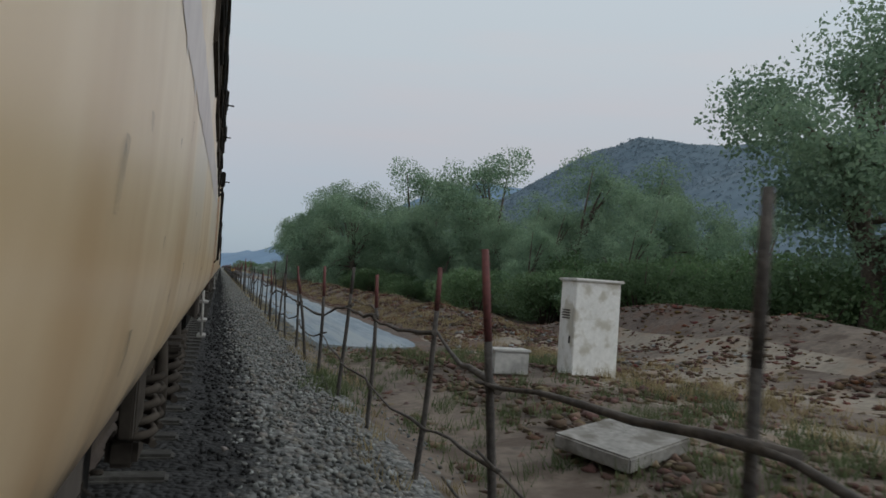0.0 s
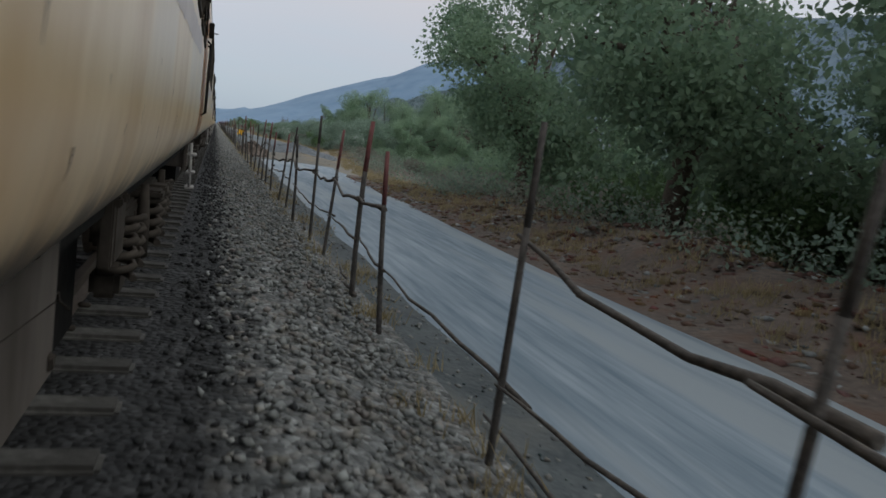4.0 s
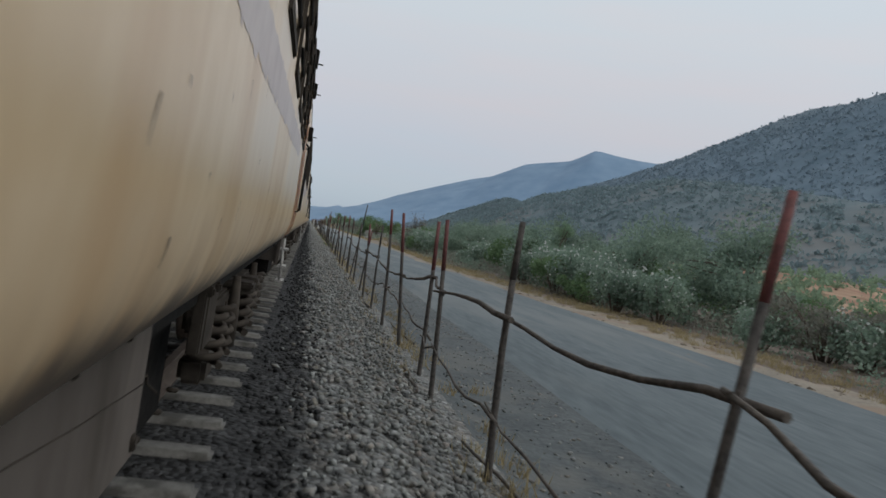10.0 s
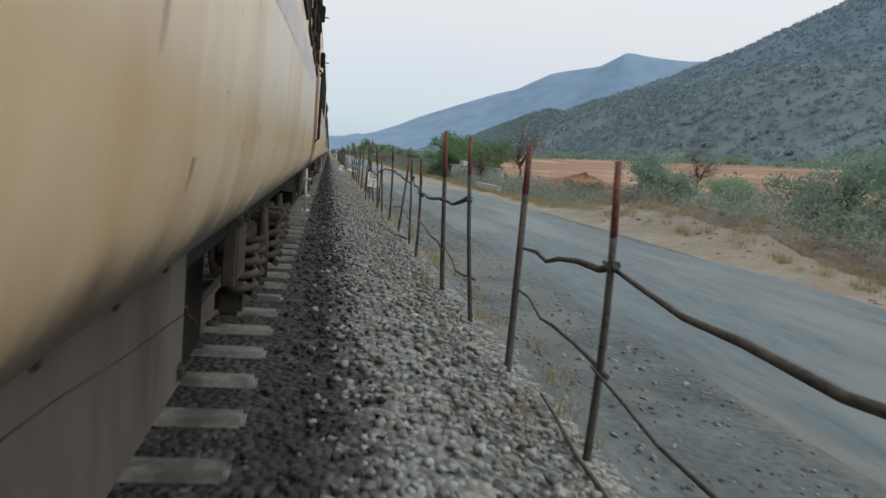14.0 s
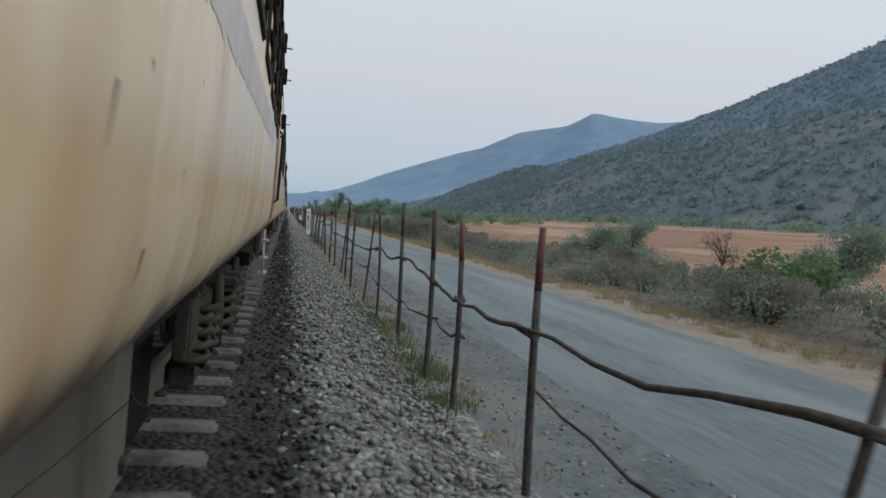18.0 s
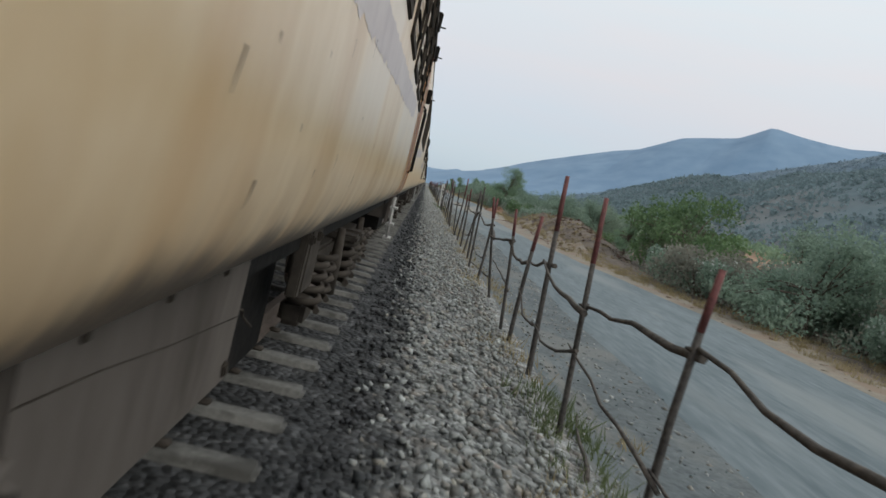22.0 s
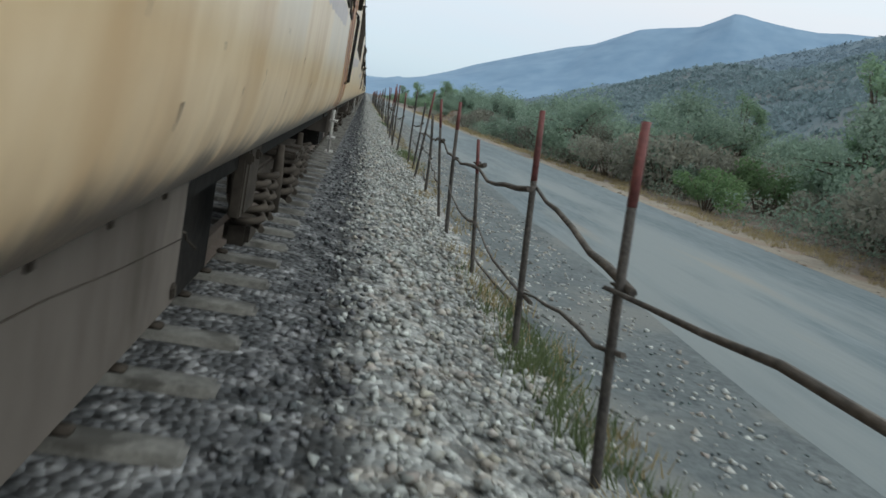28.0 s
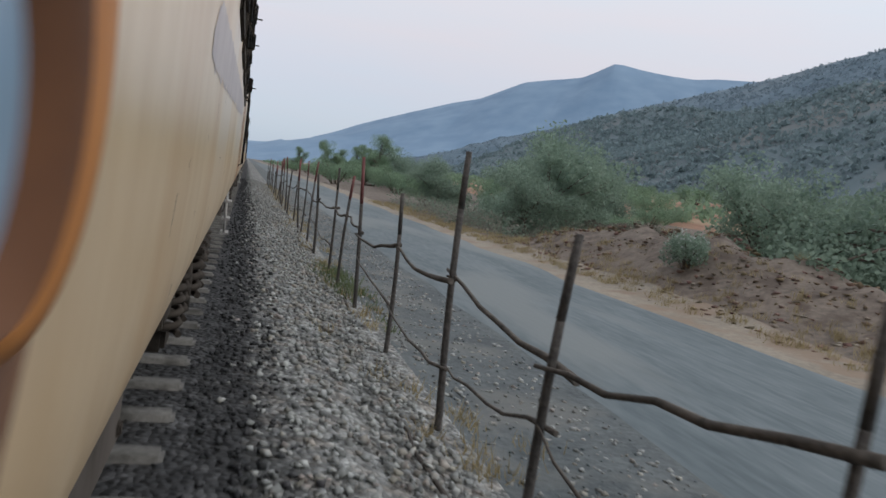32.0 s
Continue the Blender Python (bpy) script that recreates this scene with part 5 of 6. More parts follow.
# culvert: low concrete copings beside the ballast, a pipe and the far parapet
t = thing("culvert_coping", "pale concrete culvert coping along the ballast", "coping", (3.05, 395.0, -0.5))
for k in range(2):
    part("coping", box((0.52 if k else 0.36, 9.2, 0.5), (0.25 if k else -0.1, 3.0 if k else -7.2, 0.06 if k else 0.02), 0.02), CONCRETE, t)
part("block", box((0.95, 0.8, 0.4), (0.9, -4.2, 0.1), 0.06), WHITEWASH, t, "whitewashed stone block")
part("pipe", rod(((1.12, -6.2, 0.05), (1.14, -10, 0.02), (1.16, -14, 0.0)), 0.05, 10), RUST, t, "rusty pipe along the coping")
t = thing("culvert_parapet", "grey concrete parapet wall across the drain", "wall", (16.0, 397.5, -0.9))
t.matrix_basis = pose(16.8, 396.5, -0.9, 0, 0, -62)
part("wall", box((8.0, 0.4, 2.15), (0, 0, 0.75), 0.03), CONCRETE, t)
part("coping", box((8.2, 0.55, 0.12), (0, 0, 1.88), 0.02), CONCRETE, t)
part("pillar", box((0.6, 0.6, 2.6), (-2.2, 0, 1.1), 0.04), CONCRETE, t)
t = thing("concrete_beam", "long pale concrete beam lying by the roadside", "beam", (13.5, 376.0, -0.5))
part("beam", box((0.4, 7, 0.4), (0, 0, 0.2), 0.02), CONCRETE, t)


def utility_pole(x, y, h):
    t = thing("utility_pole", "white concrete electricity pole with crossarm", "utility pole", (x, y, -0.7), "electricity poles")
    part("pole", rod(((0, 0, -0.4), (0, 0, h * 0.5), (0, 0, h)), (0.16, 0.13, 0.1), 8), WHITEWASH, t)
    arm = part("crossarm", box((1.6, 0.08, 0.08), (0, 0, h - 0.5), 0.01), DUSTY, t)
    for k in (-0.7, 0, 0.7):
        part("insulator", rod(((k, 0, h - 0.46), (k, 0, h - 0.3)), (0.04, 0.03), 8), PALESTEEL, arm)
    part("stay", rod(((0, 0, h - 1), (1.2, 1.0, -0.2)), 0.02, 5), PALESTEEL, t)
    return t


for x, y, h in ((42, 270, 6.6), (80, 262, 7.5), (120, 480, 8), (150, 780, 8), (140, 870, 8), (135, 960, 8)):
    utility_pole(x, y, h)

# ---- plants ----


def crown_points(r, n, blobs):
    """Points near the skins of a few blobs (x, y, z, radius, squash)."""
    w = np.array([b[3] ** 2 for b in blobs])
    pick = r.choice(len(blobs), n, p=w / w.sum())
    b = np.array(blobs)[pick]
    d = r.normal(size=(n, 3))
    d /= np.linalg.norm(d, axis=1)[:, None]
    rad = b[:, 3] * r.uniform(0.3, 1.05, n) ** 0.6 * np.where(r.random(n) < 0.12, r.uniform(1.0, 1.2, n), 1.0)
    p = b[:, :3] + d * rad[:, None] * np.stack([np.ones(n), np.ones(n), b[:, 4]], axis=1)
    return p


def tree(name, label, h, spread, seed, leaf, count, leaf_size, bare=False, low=0.3):
    r = np.random.default_rng(seed)
    t = thing(name, label, "tree", (0, 0, 0), "trees along the line")
    bm = bmesh.new()
    top = Vector((r.normal(0, 0.1) * h * 0.3, r.normal(0, 0.1) * h * 0.3, h * 0.5))
    rod([(0, 0, -0.4), (0.02 * h, 0, h * 0.2), top * 0.8, top], [h * 0.032, h * 0.025, h * 0.02, h * 0.015], 8, bm)
    blobs = []
    for k in range(20 if not bare else 16):
        a = 2.4 * k + r.uniform(-0.4, 0.4)
        el = low + (1.0 - low) * ((k * 0.618) % 1.0)
        rad = spread * (0.35 + 0.65 * math.sin(math.pi * min(0.25 + el * 0.65, 1))) * r.uniform(0.55, 1.0)
        tip = Vector((math.cos(a) * rad, math.sin(a) * rad, h * el))
        start = top * r.uniform(0.45, 1.0)
        mid = start.lerp(tip, 0.5) + Vector((0, 0, h * 0.06))
        rod([start, mid, tip], [h * 0.012, h * 0.008, h * 0.003], 5, bm)
        if bare:
            for j in range(7):
                e = mid.lerp(tip, r.uniform(0, 1))
                rod([e, e + Vector(r.normal(0, 0.12, 3)) * h + Vector((0, 0, 0.08 * h)), e + Vector(r.normal(0, 0.18, 3)) * h + Vector((0, 0, 0.14 * h))], [h * 0.004, h * 0.0028, h * 0.0012], 4, bm)
        blobs.append((*tip, spread * r.uniform(0.18, 0.38), r.uniform(0.5, 0.85)))
        if not bare:
            blobs.append((mid.x * 1.15, mid.y * 1.15, mid.z * r.uniform(0.6, 1.0), spread * r.uniform(0.2, 0.36), 0.8))
    blobs.append((0, 0, h * 0.86, spread * 0.42, 0.6))
    part("trunk", bm, BARK, t, "grey-brown trunk and limbs")
    small = [(b[0] + r.normal(0, 0.3) * b[3], b[1] + r.normal(0, 0.3) * b[3], b[2] + r.normal(0, 0.3) * b[3], b[3] * r.uniform(0.25, 0.6), 0.7) for b in blobs for _ in range(7)]
    p = crown_points(r, count, blobs + small)
    p[:, 2] = np.maximum(p[:, 2], 0.15)
    s = r.uniform(0.6, 1.4, count) * leaf_size
    crown = new("crown", blades("crown", r, p, s, s * 0.62, leaf))
    crown.parent = t
    return t


def bush(name, label, h, w, seed, leaf, count, leaf_size, flowers=0, upright=False):
    r = np.random.default_rng(seed)
    t = thing(name, label, "bush", (0, 0, 0), "roadside bushes")
    bm = bmesh.new()
    blobs = []
    for k in range(12):
        a, el = 2.4 * k, r.uniform(0.5, 1.0)
        tip = (math.cos(a) * w * r.uniform(0.15, 0.85), math.sin(a) * w * r.uniform(0.15, 0.85), h * el)
        rod([(tip[0] * 0.1, tip[1] * 0.1, -0.1), (tip[0] * 0.5, tip[1] * 0.5, h * el * 0.6), tip], [0.03, 0.02, 0.008], 5, bm)
        blobs.append((tip[0], tip[1], tip[2] * 0.72, w * r.uniform(0.22, 0.4), 0.8 if not upright else 1.5))
    tagged(part("stem", bm, BARK, t), kind="stuff")
    p = crown_points(r, count, blobs)
    p[:, 2] = np.abs(p[:, 2]) + 0.03
    s = r.uniform(0.6, 1.4, count) * leaf_size
    leaves = new("leaves", blades("leaves", r, p, s, s * 0.6, leaf))
    leaves.parent = t
    tagged(leaves, kind="stuff")
    if flowers:
        q = crown_points(r, flowers, [(b[0], b[1], b[2] + 0.1, b[3] * 1.05, b[4]) for b in blobs])
        q[:, 2] = np.abs(q[:, 2]) + 0.1
        s = r.uniform(0.6, 1.2, flowers) * 0.11
        bloom = new("bloom_cover", blades("bloom_cover", r, q, s, s, FLOWER))
        bloom.parent = t
        tagged(bloom, kind="stuff")
        bloom["label"] = "pale whitish leaf and flower heads"
    return t


def placed(x, y, size, turn, sink=0.1):
    x = max(x, road_right(y) + 1.6 + (x % 1.0) + 0.9 * size)
    return Matrix.Translation((x, y, ground_height(x, y) - sink)) @ Matrix.Rotation(turn, 4, "Z") @ Matrix.Diagonal((size, size, size, 1))


def plant_out(proto, places, seed):
    """The first plant at the first place, copies at the others; places: (x, y, size)."""
    r = random.Random(seed)
    for i, (x, y, s) in enumerate(places):
        if (549 < y < 586 and x < 17) or (749 < y < 771 and x < 19.5 and s > 0.56):
            x += 6
        m = placed(x, y, s, r.uniform(0, 6.3))
        if i == 0:
            proto.matrix_basis = m
        else:
            copy_thing(proto, m)


def scatter(seed, n, x0, x1, y0, y1, s0, s1):
    r = random.Random(seed)
    return [(r.uniform(x0, x1), r.uniform(y0, y1), r.uniform(s0, s1)) for _ in range(n)]


broad = tree("broadleaf_tree", "broad dense green roadside tree", 10.8, 5.0, 11, LEAF, 34000, 0.165, low=0.1)
plant_out(broad, [(23.5, 57, 1.24), (22, 44, 0.55), (26.5, 49, 0.86), (21, 65, 0.72), (26, 73, 0.9), (23, 82, 0.74), (25.5, 94, 1.25), (30, 66, 0.8), (29, 86, 0.68), (24, 36, 0.55), (30.5, 47, 0.84), (27.5, 41, 0.68), (20, 31, 0.4), (28, 31, 0.5), (33, 44, 0.7), (19, 40, 0.42), (22, 74, 0.75), (14.8, 100, 1.05), (15.5, 112, 1.1), (14.6, 122, 0.85), (17, 92, 1.0), (16.2, 84, 0.8), (24, 106, 1.0), (40, 80, 0.8), (22, 99, 1.0),
                  (22, 139, 0.42), (26, 146, 0.5), (20.5, 150, 0.4), (25, 156, 0.48), (30, 140, 0.55), (19.5, 160, 0.38), (34, 132, 0.6), (29, 158, 0.55), (26, 172, 0.66), (31, 166, 0.7), (29, 180, 0.72), (22, 178, 0.5), (27, 192, 0.62), (23, 187, 0.58), (21.5, 199, 0.5), (34, 188, 0.75), (22.5, 217, 0.74), (26, 212, 0.8)] + scatter(3, 5, 28, 46, 62, 112, 0.5, 0.75) + scatter(28, 18, 20, 27, 40, 128, 0.4, 0.55), 1)
tall = tree("tall_tree", "tall spreading tree with airy green crown", 10.5, 5.0, 12, LEAF, 30000, 0.15, low=0.25)
plant_out(tall, [(23.6, 20.5, 1.27), (30, 20, 0.85), (25, 100, 0.9), (52, 280, 0.6), (62, 330, 0.5), (16.5, 641, 0.62), (26, 880, 0.75), (22, 930, 0.7), (34, 965, 0.75), (18, 985, 0.6), (38, 978, 0.85), (33, 986, 0.7), (44, 990, 0.8)], 2)
slender = tree("slender_tree", "slender upright tree with a narrow airy crown", 8.0, 2.4, 16, LEAF, 11000, 0.15, low=0.25)
plant_out(slender, [(22, 237, 1.0), (23.5, 676, 0.95), (25, 690, 0.8), (26, 132, 0.7), (20.5, 284, 0.6), (19, 704, 0.6), (17, 560, 0.5)], 10)
bare = tree("bare_tree", "thin grey tree with bare twiggy crown", 7.0, 3.6, 13, LEAF_DRY, 900, 0.16, True)
plant_out(bare, [(26, 160, 0.8), (34, 150, 0.9), (44, 402, 0.9), (17, 395, 0.62), (31, 432, 1.35), (36, 164, 0.8), (34, 465, 0.6), (16, 548, 0.55), (18, 700, 0.6), (16.5, 690, 0.55)], 3)
thorn = tree("thorn_tree", "low spreading green thorn tree", 4.2, 3.4, 14, LEAF_DUSTY, 11000, 0.15, low=0.2)
plant_out(thorn, [(20, 176, 1.1), (24, 184, 1.2), (19, 190, 0.9), (21, 194, 1.0), (19, 206, 0.9), (18.5, 212, 0.9), (22, 262, 1.1), (20, 270, 0.9), (24, 277, 1.2), (19.5, 284, 0.9), (23, 290, 1.1), (20, 300, 0.9), (24, 312, 1.05), (21, 322, 0.95), (26, 334, 1.15), (21, 343, 0.95), (24, 352, 0.8),
                  (21, 418, 0.8), (23, 424, 0.75), (26, 374, 0.8), (30, 384, 0.7), (28, 446, 0.8), (24, 466, 0.62), (30, 472, 0.85), (18.5, 507, 0.85), (20, 556, 0.9), (15.5, 532, 0.8), (18.5, 534, 0.92), (22, 545, 0.9),
                  (20, 596, 0.95), (24, 600, 1.05), (28, 612, 1.1), (18, 617, 0.7), (14.6, 695, 1.0), (16.6, 720, 0.85), (20, 668, 1.05), (17.5, 655, 0.95), (22, 662, 1.1), (24, 676, 1.1), (18.5, 683, 0.9), (22, 690, 1.2), (19, 706, 1.0), (23, 715, 1.1), (19, 730, 1.0), (24, 737, 1.1), (26, 700, 1.2), (28, 660, 1.3), (22, 644, 1.0),
                  (25, 748, 0.95), (21, 755, 1.2), (26, 769, 1.1), (20, 781, 1.15), (22.5, 785, 1.4), (17.5, 778, 0.8), (25, 792, 1.3), (22, 760.5, 0.9), (23.5, 764, 0.7)] + scatter(4, 20, 20, 60, 645, 745, 0.7, 1.2) + scatter(5, 10, 24, 70, 118, 165, 0.6, 1.1) + scatter(26, 12, 16, 40, 800, 900, 0.9, 1.4), 4)
lush = tree("green_thorn_tree", "dense deep green thorn tree at the road edge", 4.2, 3.2, 15, LEAF_BRIGHT, 9000, 0.17, low=0.12)
plant_out(lush, [(16, 409, 1.05), (18.5, 412, 1.2), (17.6, 404, 0.95), (21, 411, 1.1), (18, 551, 1.2), (20, 340, 0.8), (24, 300, 0.85)], 9)
bright = bush("green_bush", "bright green leafy bush by the road", 1.7, 1.6, 21, LEAF_BRIGHT, 3000, 0.12)
plant_out(bright, [(16.5, 410, 1.4), (18, 407, 1.3), (17, 436, 1.0), (16, 505, 1.0), (18.5, 552, 1.6), (18, 690, 1.0)] + scatter(7, 16, 15, 28, 190, 340, 0.7, 1.4) + scatter(8, 12, 15, 30, 570, 740, 0.6, 1.2), 5)
milkweed = bush("milkweed_bush", "grey-green milkweed bush with pale flower heads", 1.9, 1.3, 22, LEAF_DUSTY, 2600, 0.14, 240, True)
plant_out(milkweed, [(16, 171, 1.1), (17, 178, 1.2), (15.5, 182, 0.9), (19, 186, 1.2), (15.5, 190, 0.9), (16.5, 268, 1.3), (17.5, 272, 1.4), (15.8, 276, 1.2), (19, 280, 1.5), (16, 262, 1.1), (16.5, 318, 1.5), (17, 324, 1.6), (16, 332, 1.3), (15.4, 414, 0.9), (17.2, 401, 0.8), (15.2, 520, 1.1), (16, 526, 1.2),
                      (17.5, 538, 1.2), (15.0, 640, 1.2), (16, 648, 1.3), (17, 642, 1.4), (15.5, 712, 1.1), (17, 726, 1.2), (13.6, 757, 0.55)] + scatter(9, 34, 16, 27, 225, 345, 0.7, 1.4) + scatter(10, 18, 14.5, 24, 600, 735, 0.9, 1.5) + scatter(27, 12, 14.5, 19, 500, 545, 0.6, 1.1), 6)
drybush = bush("dry_bush", "dry grey-brown thorny scrub bush", 1.5, 1.5, 23, LEAF_DRY, 2600, 0.10)
plant_out(drybush, scatter(11, 30, 14, 28, 416, 470, 0.6, 1.1) + scatter(12, 26, 14.5, 28, 470, 600, 0.6, 1.1) + scatter(13, 40, 15, 30, 640, 740, 1.2, 2.2) + scatter(14, 24, 16, 40, 215, 380, 0.7, 1.5) + scatter(15, 16, 13.5, 24, 120, 170, 0.5, 0.9)
          + scatter(29, 26, 14.5, 21, 478, 545, 1.0, 1.7) + scatter(16, 8, 19, 40, 772, 800, 0.8, 1.4), 7)
scrub = bush("green_scrub", "dusty green scrub bush on the plain", 2.0, 2.0, 24, LEAF, 8000, 0.08)
plant_out(scrub, scatter(17, 40, 30, 120, 120, 400, 0.7, 1.4) + scatter(18, 40, 30, 130, 650, 900, 0.7, 1.6) + scatter(19, 20, 17, 30, 110, 200, 0.6, 1.2) + scatter(20, 40, 14, 120, 800, 1050, 0.9, 1.9), 8)

# distant tree belt at the foot of the hills
n = 4200
fx, fy = 60 + 360 * rng.uniform(0, 1, n) ** 1.4, rng.uniform(150, 1500, n)
fx[:500], fy[:500] = rng.uniform(-30, 200, 500), rng.uniform(1000, 1500, 500)
keep = ~((np.abs(fx) < 14)) & ~((fx < 120) & (fy > 400) & (fy < 650))
fx, fy = fx[keep], fy[keep]
size = rng.uniform(1.2, 3.4, len(fx))
clump = np.repeat(np.stack([fx, fy, np.array([ground_height(a, b) for a, b in zip(fx, fy)]) + size * 0.5], axis=1), 30, axis=0)
cs = np.repeat(size, 30)
clump += rng.normal(0, 0.42, clump.shape) * cs[:, None] * (1, 1, 0.6)
ls = rng.uniform(0.25, 0.55, len(clump)) * cs
tagged(new("far_trees", blades("far_trees", rng, clump, ls, ls * 0.7, LEAF)), "scattered trees on the plain below the hills", "trees", kind="stuff")

deepbush = bush("dark_green_bush", "dense dark green bush behind the dug bank", 2.0, 2.1, 27, LEAF_BRIGHT, 8000, 0.1)
plant_out(deepbush, scatter(25, 40, 16, 24, 24, 122, 0.7, 1.35) + [(22.5, 29, 1.6), (25, 34, 1.8), (19.8, 31, 1.2), (24, 23, 1.6), (27, 27, 1.9), (29, 33, 2.0), (26.5, 18, 1.5), (31, 24, 2.0), (23, 39, 1.7), (26, 43, 2.0)], 12)

# low scrub filling the far side of the road


def low_scrub(name, n, mat, label, seed, s0, s1, belt):
    r = np.random.default_rng(seed)
    c = []
    while len(c) < n:
        y = r.uniform(100, 800)
        x = road_right(y) + 2.2 + r.exponential(belt)
        if (749 < y < 771 and x < 19.5) or (549 < y < 586 and x < 16.5):
            continue
        if noise.noise((x / 5, y / 8, seed)) > -0.12:
            s = r.uniform(s0, s1) * (0.9 if 425 < y < 570 else 1.0)
            c.append((x, y, ground_height(x, y) + s * 0.45, s))
    c = np.array(c)
    k = 75
    p = np.repeat(c[:, :3], k, axis=0)
    s = np.repeat(c[:, 3], k)
    d = r.normal(size=p.shape)
    d /= np.linalg.norm(d, axis=1)[:, None]
    p += d * (r.uniform(0.2, 1.0, len(p)) ** 0.5 * s)[:, None] * (1.0, 1.0, 0.62)
    size = r.uniform(0.5, 1.3, len(p)) * 0.13 * (0.5 + 0.6 * s)
    return tagged(new(name, blades(name, r, p, size, size * 0.5, mat)), label, "scrub", kind="stuff")


low_scrub("scrub_green", 2100, LEAF_DUSTY, "low grey-green scrub beyond the road", 51, 0.45, 1.5, 7.0)
low_scrub("scrub_dry", 1800, LEAF_DRY, "low dry brown scrub beyond the road", 52, 0.4, 1.35, 6.0)

# grass along the fence and the verges
def tufts(name, n, place, mat, label, tall):
    r = np.random.default_rng(n)
    c = np.array([place(r) for _ in range(n)])
    k = 26
    p = np.repeat(c, k, axis=0) + r.normal(0, 0.10, (n * k, 3)) * (1, 1, 0)
    hgt = r.uniform(0.4, 1.0, n * k) * tall
    lean = r.normal(0, 0.35, (n * k, 2)) * hgt[:, None]
    a = r.uniform(0, 6.3, n * k)
    d = np.stack([np.cos(a), np.sin(a), 0 * a], axis=1) * 0.008
    tip = p + np.concatenate([lean, hgt[:, None]], axis=1)
    v = np.stack([p - d, p + d, tip], axis=1).reshape(-1, 3)
    ob = new(name, mesh_arrays(name, v, np.arange(len(v), dtype=np.int32).reshape(-1, 3), mat))
    return tagged(ob, label, "grass", kind="stuff")


def by_fence(r):
    y = r.uniform(-5, 800)
    x = r.normal(3.7, 0.3)
    return x, y, ground_height(x, y) - 0.02


def by_road(r):
    y = r.uniform(-5, 800)
    x = road_right(y) + abs(r.normal(0, 1.6)) + 0.6
    return x, y, ground_height(x, y) - 0.02


def clumped(r):
    y = r.choice((12.0, 170.5, 199, 289, 304, 317, 405, 424, 428, 456, 465, 501, 514, 568, 640, 652, 671, 693, 710, 738, 752)) + r.normal(0, 1.1)
    x = r.normal(3.55, 0.22)
    return x, y, ground_height(x, y) - 0.02


tufts("grass_verge", 9000, by_road, STRAW, "dry straw-coloured grass along the road verge", 0.28)
tufts("grass_fence", 1500, by_fence, STRAW, "thin dry grass along the fence", 0.22)
def on_waste(r):
    x, y = r.uniform(4.2, 9.5), r.uniform(-2, 19)
    return x, y, ground_height(x, y) - 0.02


tufts("weeds", 420, on_waste, GRASS, "weeds on the dug waste ground", 0.3)
tufts("grass_green", 700, clumped, GRASS, "green grass clumps growing at the ballast edge", 0.24)

# ---- loose stones and sleepers, last ----


def ballast(name, n, x0, x1, mat, label, s0, s1, seed, y0=-8, y1=800, fade=0.0):
    r = np.random.default_rng(seed)
    x, y = np.clip(r.uniform(x0, x1, n) + r.normal(0, fade, n), 0.98, 6), r.uniform(y0, y1, n)
    z = np.where(x < 1.5, -0.232, -0.21)
    z = np.where(x < 2.35, z, -0.21 - 0.22 * np.clip((x - 2.35) / 1.1, 0, 1) ** 1.5) + r.uniform(-0.01, 0.03, n)
    z = np.where((x > 3.45), -0.43 - 0.18 * np.clip((x - 3.45) / 0.85, 0, 1) + r.uniform(-0.01, 0.01, n), z)
    ob = new(name, stones(name, r, np.stack([x, y, z], axis=1), r.uniform(s0, s1, n), mat))
    return tagged(ob, label, "ballast", kind="stuff")


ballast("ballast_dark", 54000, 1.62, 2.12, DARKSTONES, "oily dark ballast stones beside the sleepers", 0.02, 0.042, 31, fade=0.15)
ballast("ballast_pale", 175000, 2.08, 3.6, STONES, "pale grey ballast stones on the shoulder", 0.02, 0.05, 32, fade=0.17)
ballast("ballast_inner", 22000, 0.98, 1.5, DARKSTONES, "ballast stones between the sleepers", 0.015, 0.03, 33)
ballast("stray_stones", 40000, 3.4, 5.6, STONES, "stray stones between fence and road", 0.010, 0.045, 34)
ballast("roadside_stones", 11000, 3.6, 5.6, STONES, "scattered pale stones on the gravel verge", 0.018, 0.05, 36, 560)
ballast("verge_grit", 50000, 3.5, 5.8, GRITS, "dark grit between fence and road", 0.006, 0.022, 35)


def soil_clods(seed, n, x0, x1, y0, y1, mat, label, name):
    r = np.random.default_rng(seed)
    x, y = r.uniform(x0, x1, n), r.uniform(y0, y1, n)
    z = np.array([ground_height(a, b) for a, b in zip(x, y)])
    ob = new(name, stones(name, r, np.stack([x, y, z], axis=1), r.uniform(0.1, 1, n) ** 3 * 0.13 + 0.018, mat, 0.5))
    return tagged(ob, label, "stones", kind="stuff")


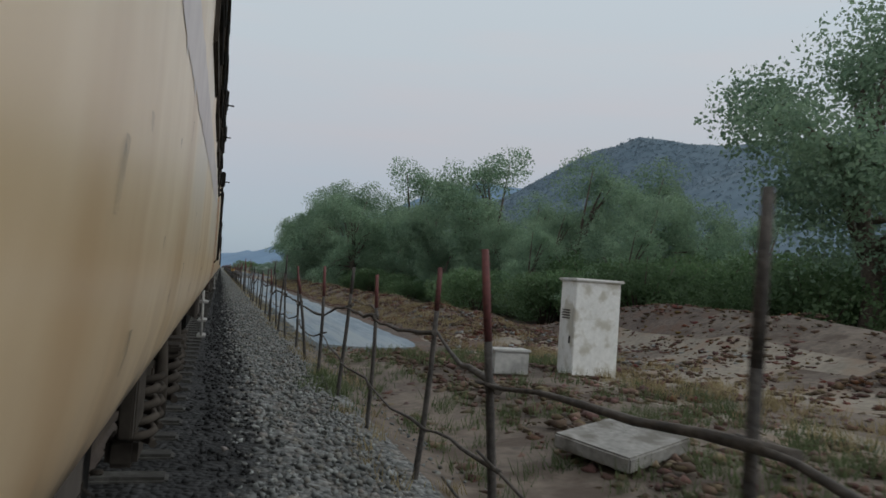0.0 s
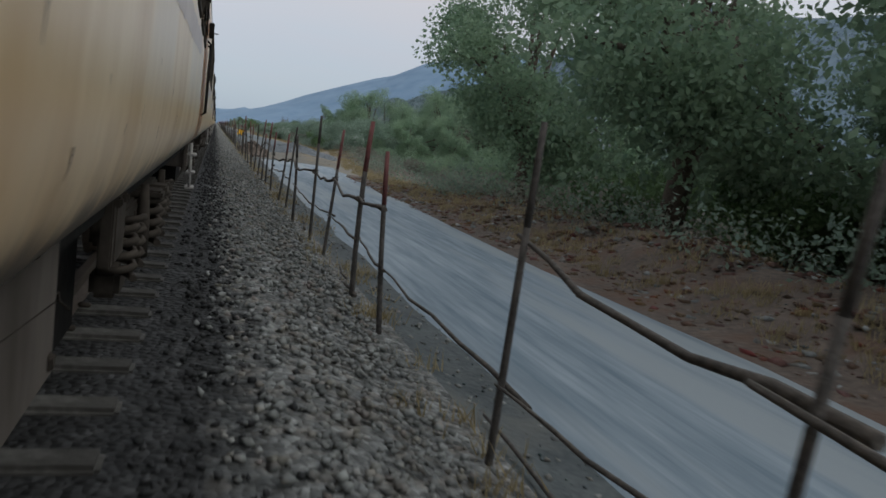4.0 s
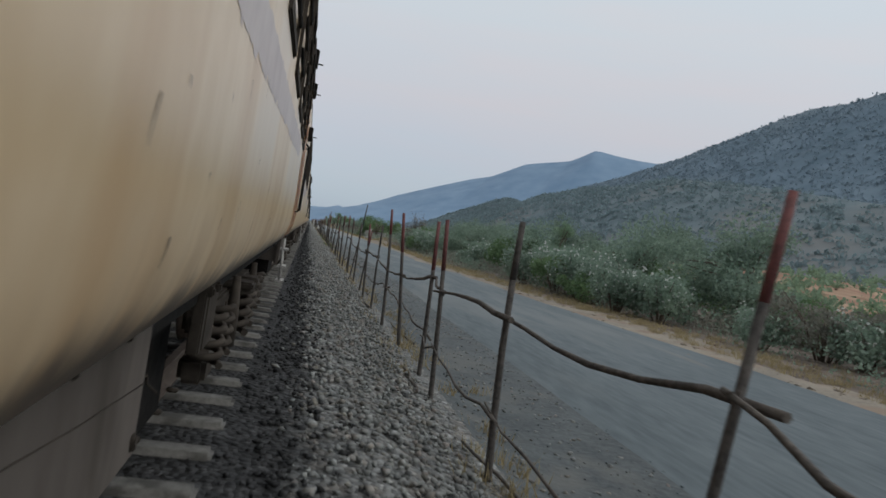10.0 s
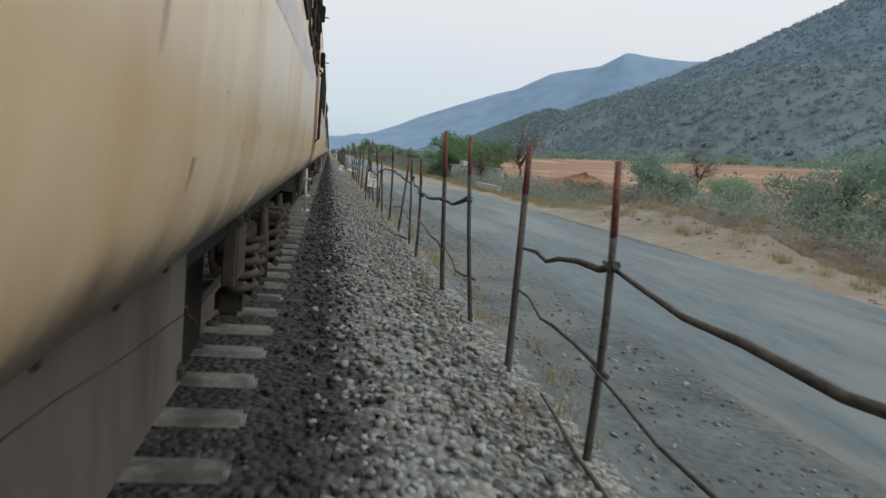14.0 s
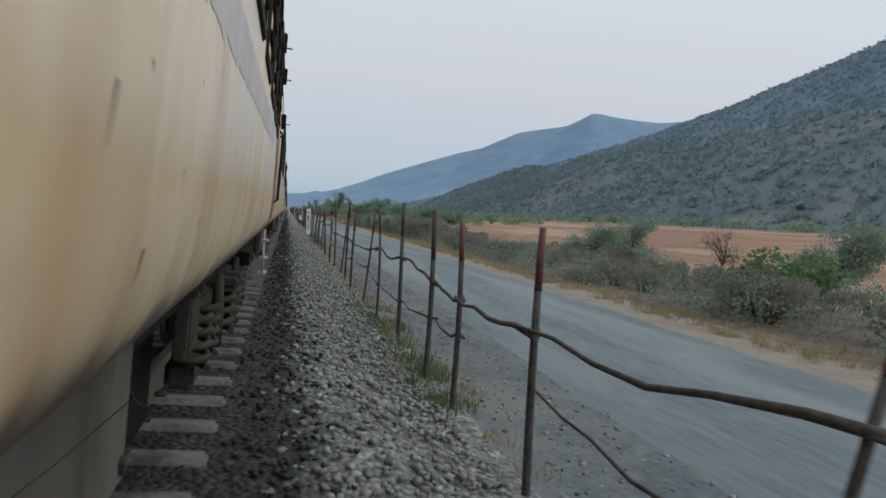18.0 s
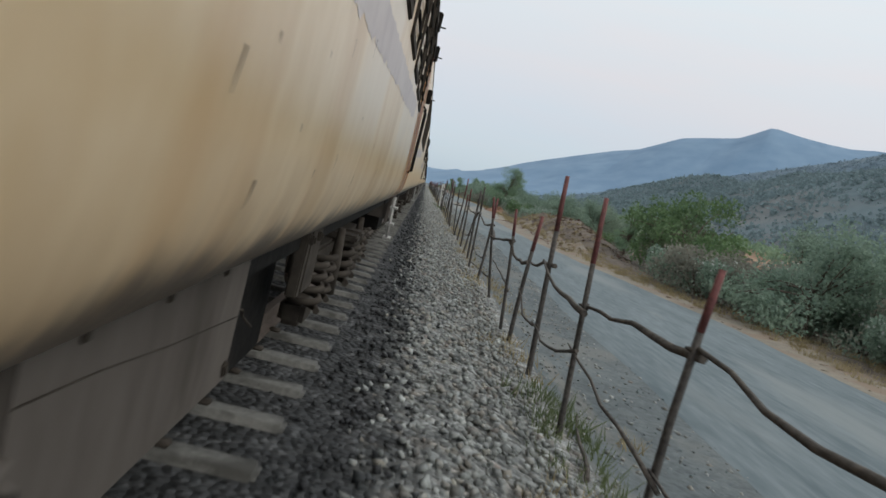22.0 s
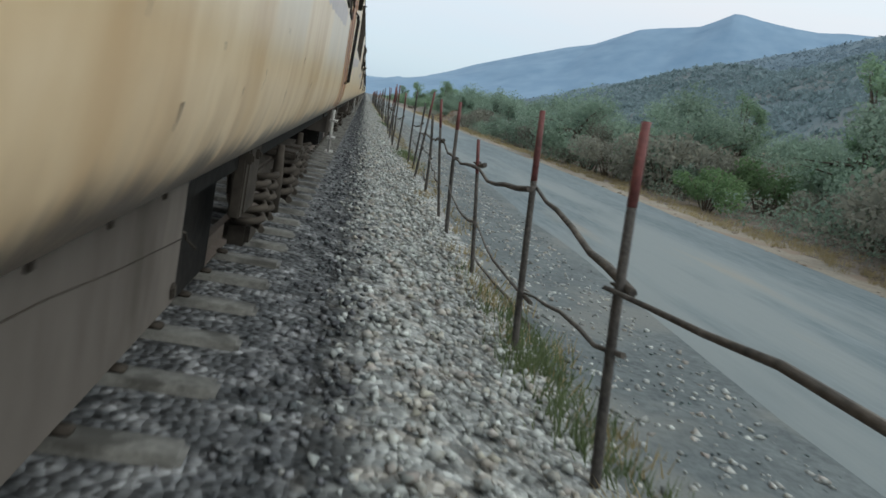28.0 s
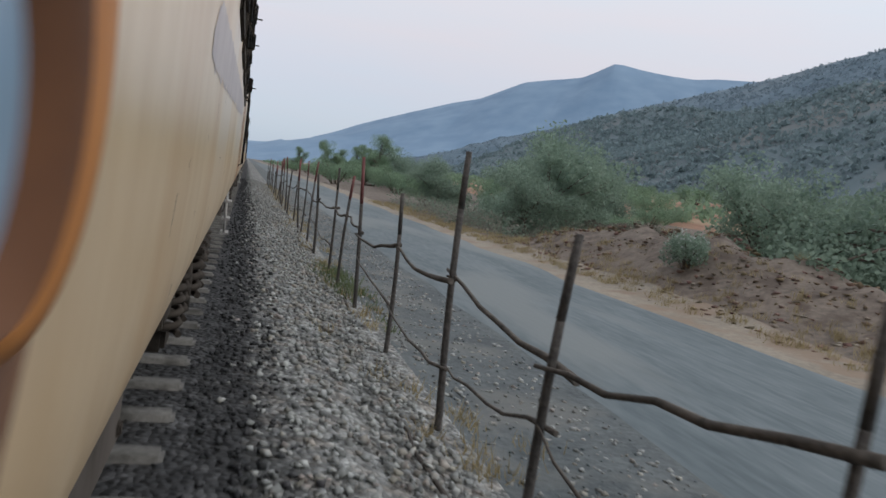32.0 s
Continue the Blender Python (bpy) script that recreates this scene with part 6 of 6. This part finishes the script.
soil_clods(41, 30000, 8.3, 14.5, 8, 132, DUGCLODS, "clods and stones on the dug bank", "bank_clods")
soil_clods(48, 30000, 8.3, 14.5, 18, 90, DUGCLODS, "small clods on the dug bank", "small_clods")
soil_clods(44, 8000, 8.4, 14, 14, 134, STONES, "pale stones on the dug bank", "bank_stones")
soil_clods(47, 6000, 12.5, 20, 2, 36, DUGCLODS, "clods and roots on the heaped soil", "heaped_clods")
soil_clods(42, 7000, 4.3, 9, -6, 20, CLODS, "rubble on the bare ground", "rubble")
soil_clods(45, 3500, 10.2, 15.5, 550, 584, CLODS, "clods on the dug roadside bank", "roadside_clods")
soil_clods(46, 3000, 12.4, 18, 749, 772, CLODS, "clods on the bare bank", "bank_rubble")
soil_clods(43, 9000, 12, 18, 132, 800, SAND, "stones on the sandy verge", "verge_stones")

sleeper_bm = bmesh.new()
box((2.94, 0.21, 0.22), (0, 0, -0.278), 0.025, bm=sleeper_bm)
sleeper_me = bpy.data.meshes.new("sleeper")
sleeper_bm.to_mesh(sleeper_me)
sleeper_me.materials.append(SLEEPER)
clip_bm = box((0.09, 0.08, 0.03), (0.985, 0, -0.155), 0.008)
clip_me = bpy.data.meshes.new("rail_clip")
clip_bm.to_mesh(clip_me)
clip_me.materials.append(DUSTY)
SPACING = 0.66
for k in range(-6, 290):
    o = new("sleeper", sleeper_me)
    o.parent, o.location = track, (0, k * SPACING, 0)
# the rest of the sleepers, joined
ks = np.arange(290, 1500)
sv = np.array([v.co for v in sleeper_bm.verts])
sf = [[v.index for v in f.verts] for f in sleeper_bm.faces]
cv = np.array([v.co for v in clip_bm.verts])
quads = np.array([f for f in sf if len(f) == 4])
rest_v = (sv[None] + np.stack([0 * ks, ks * SPACING, 0 * ks], axis=1)[:, None]).reshape(-1, 3)
rest_f = (quads[None] + (np.arange(len(ks)) * len(sv))[:, None, None]).reshape(-1, 4)
rest = new("sleepers_beyond", mesh_arrays("sleepers_beyond", rest_v, rest_f, SLEEPER))
rest.parent = track
tagged(rest, kind="stuff")
cq = np.array([[v.index for v in f.verts] for f in clip_bm.faces if len(f.verts) == 4])
ks = np.arange(-6, 1500)
rest = new("rail_clips_beyond", mesh_arrays("rail_clips_beyond", (cv[None] + np.stack([0 * ks, ks * SPACING, 0 * ks], axis=1)[:, None]).reshape(-1, 3), (cq[None] + (np.arange(len(ks)) * len(cv))[:, None, None]).reshape(-1, 4), DUSTY))
rest.parent = track
tagged(rest, kind="stuff")
sleeper_bm.free()
clip_bm.free()
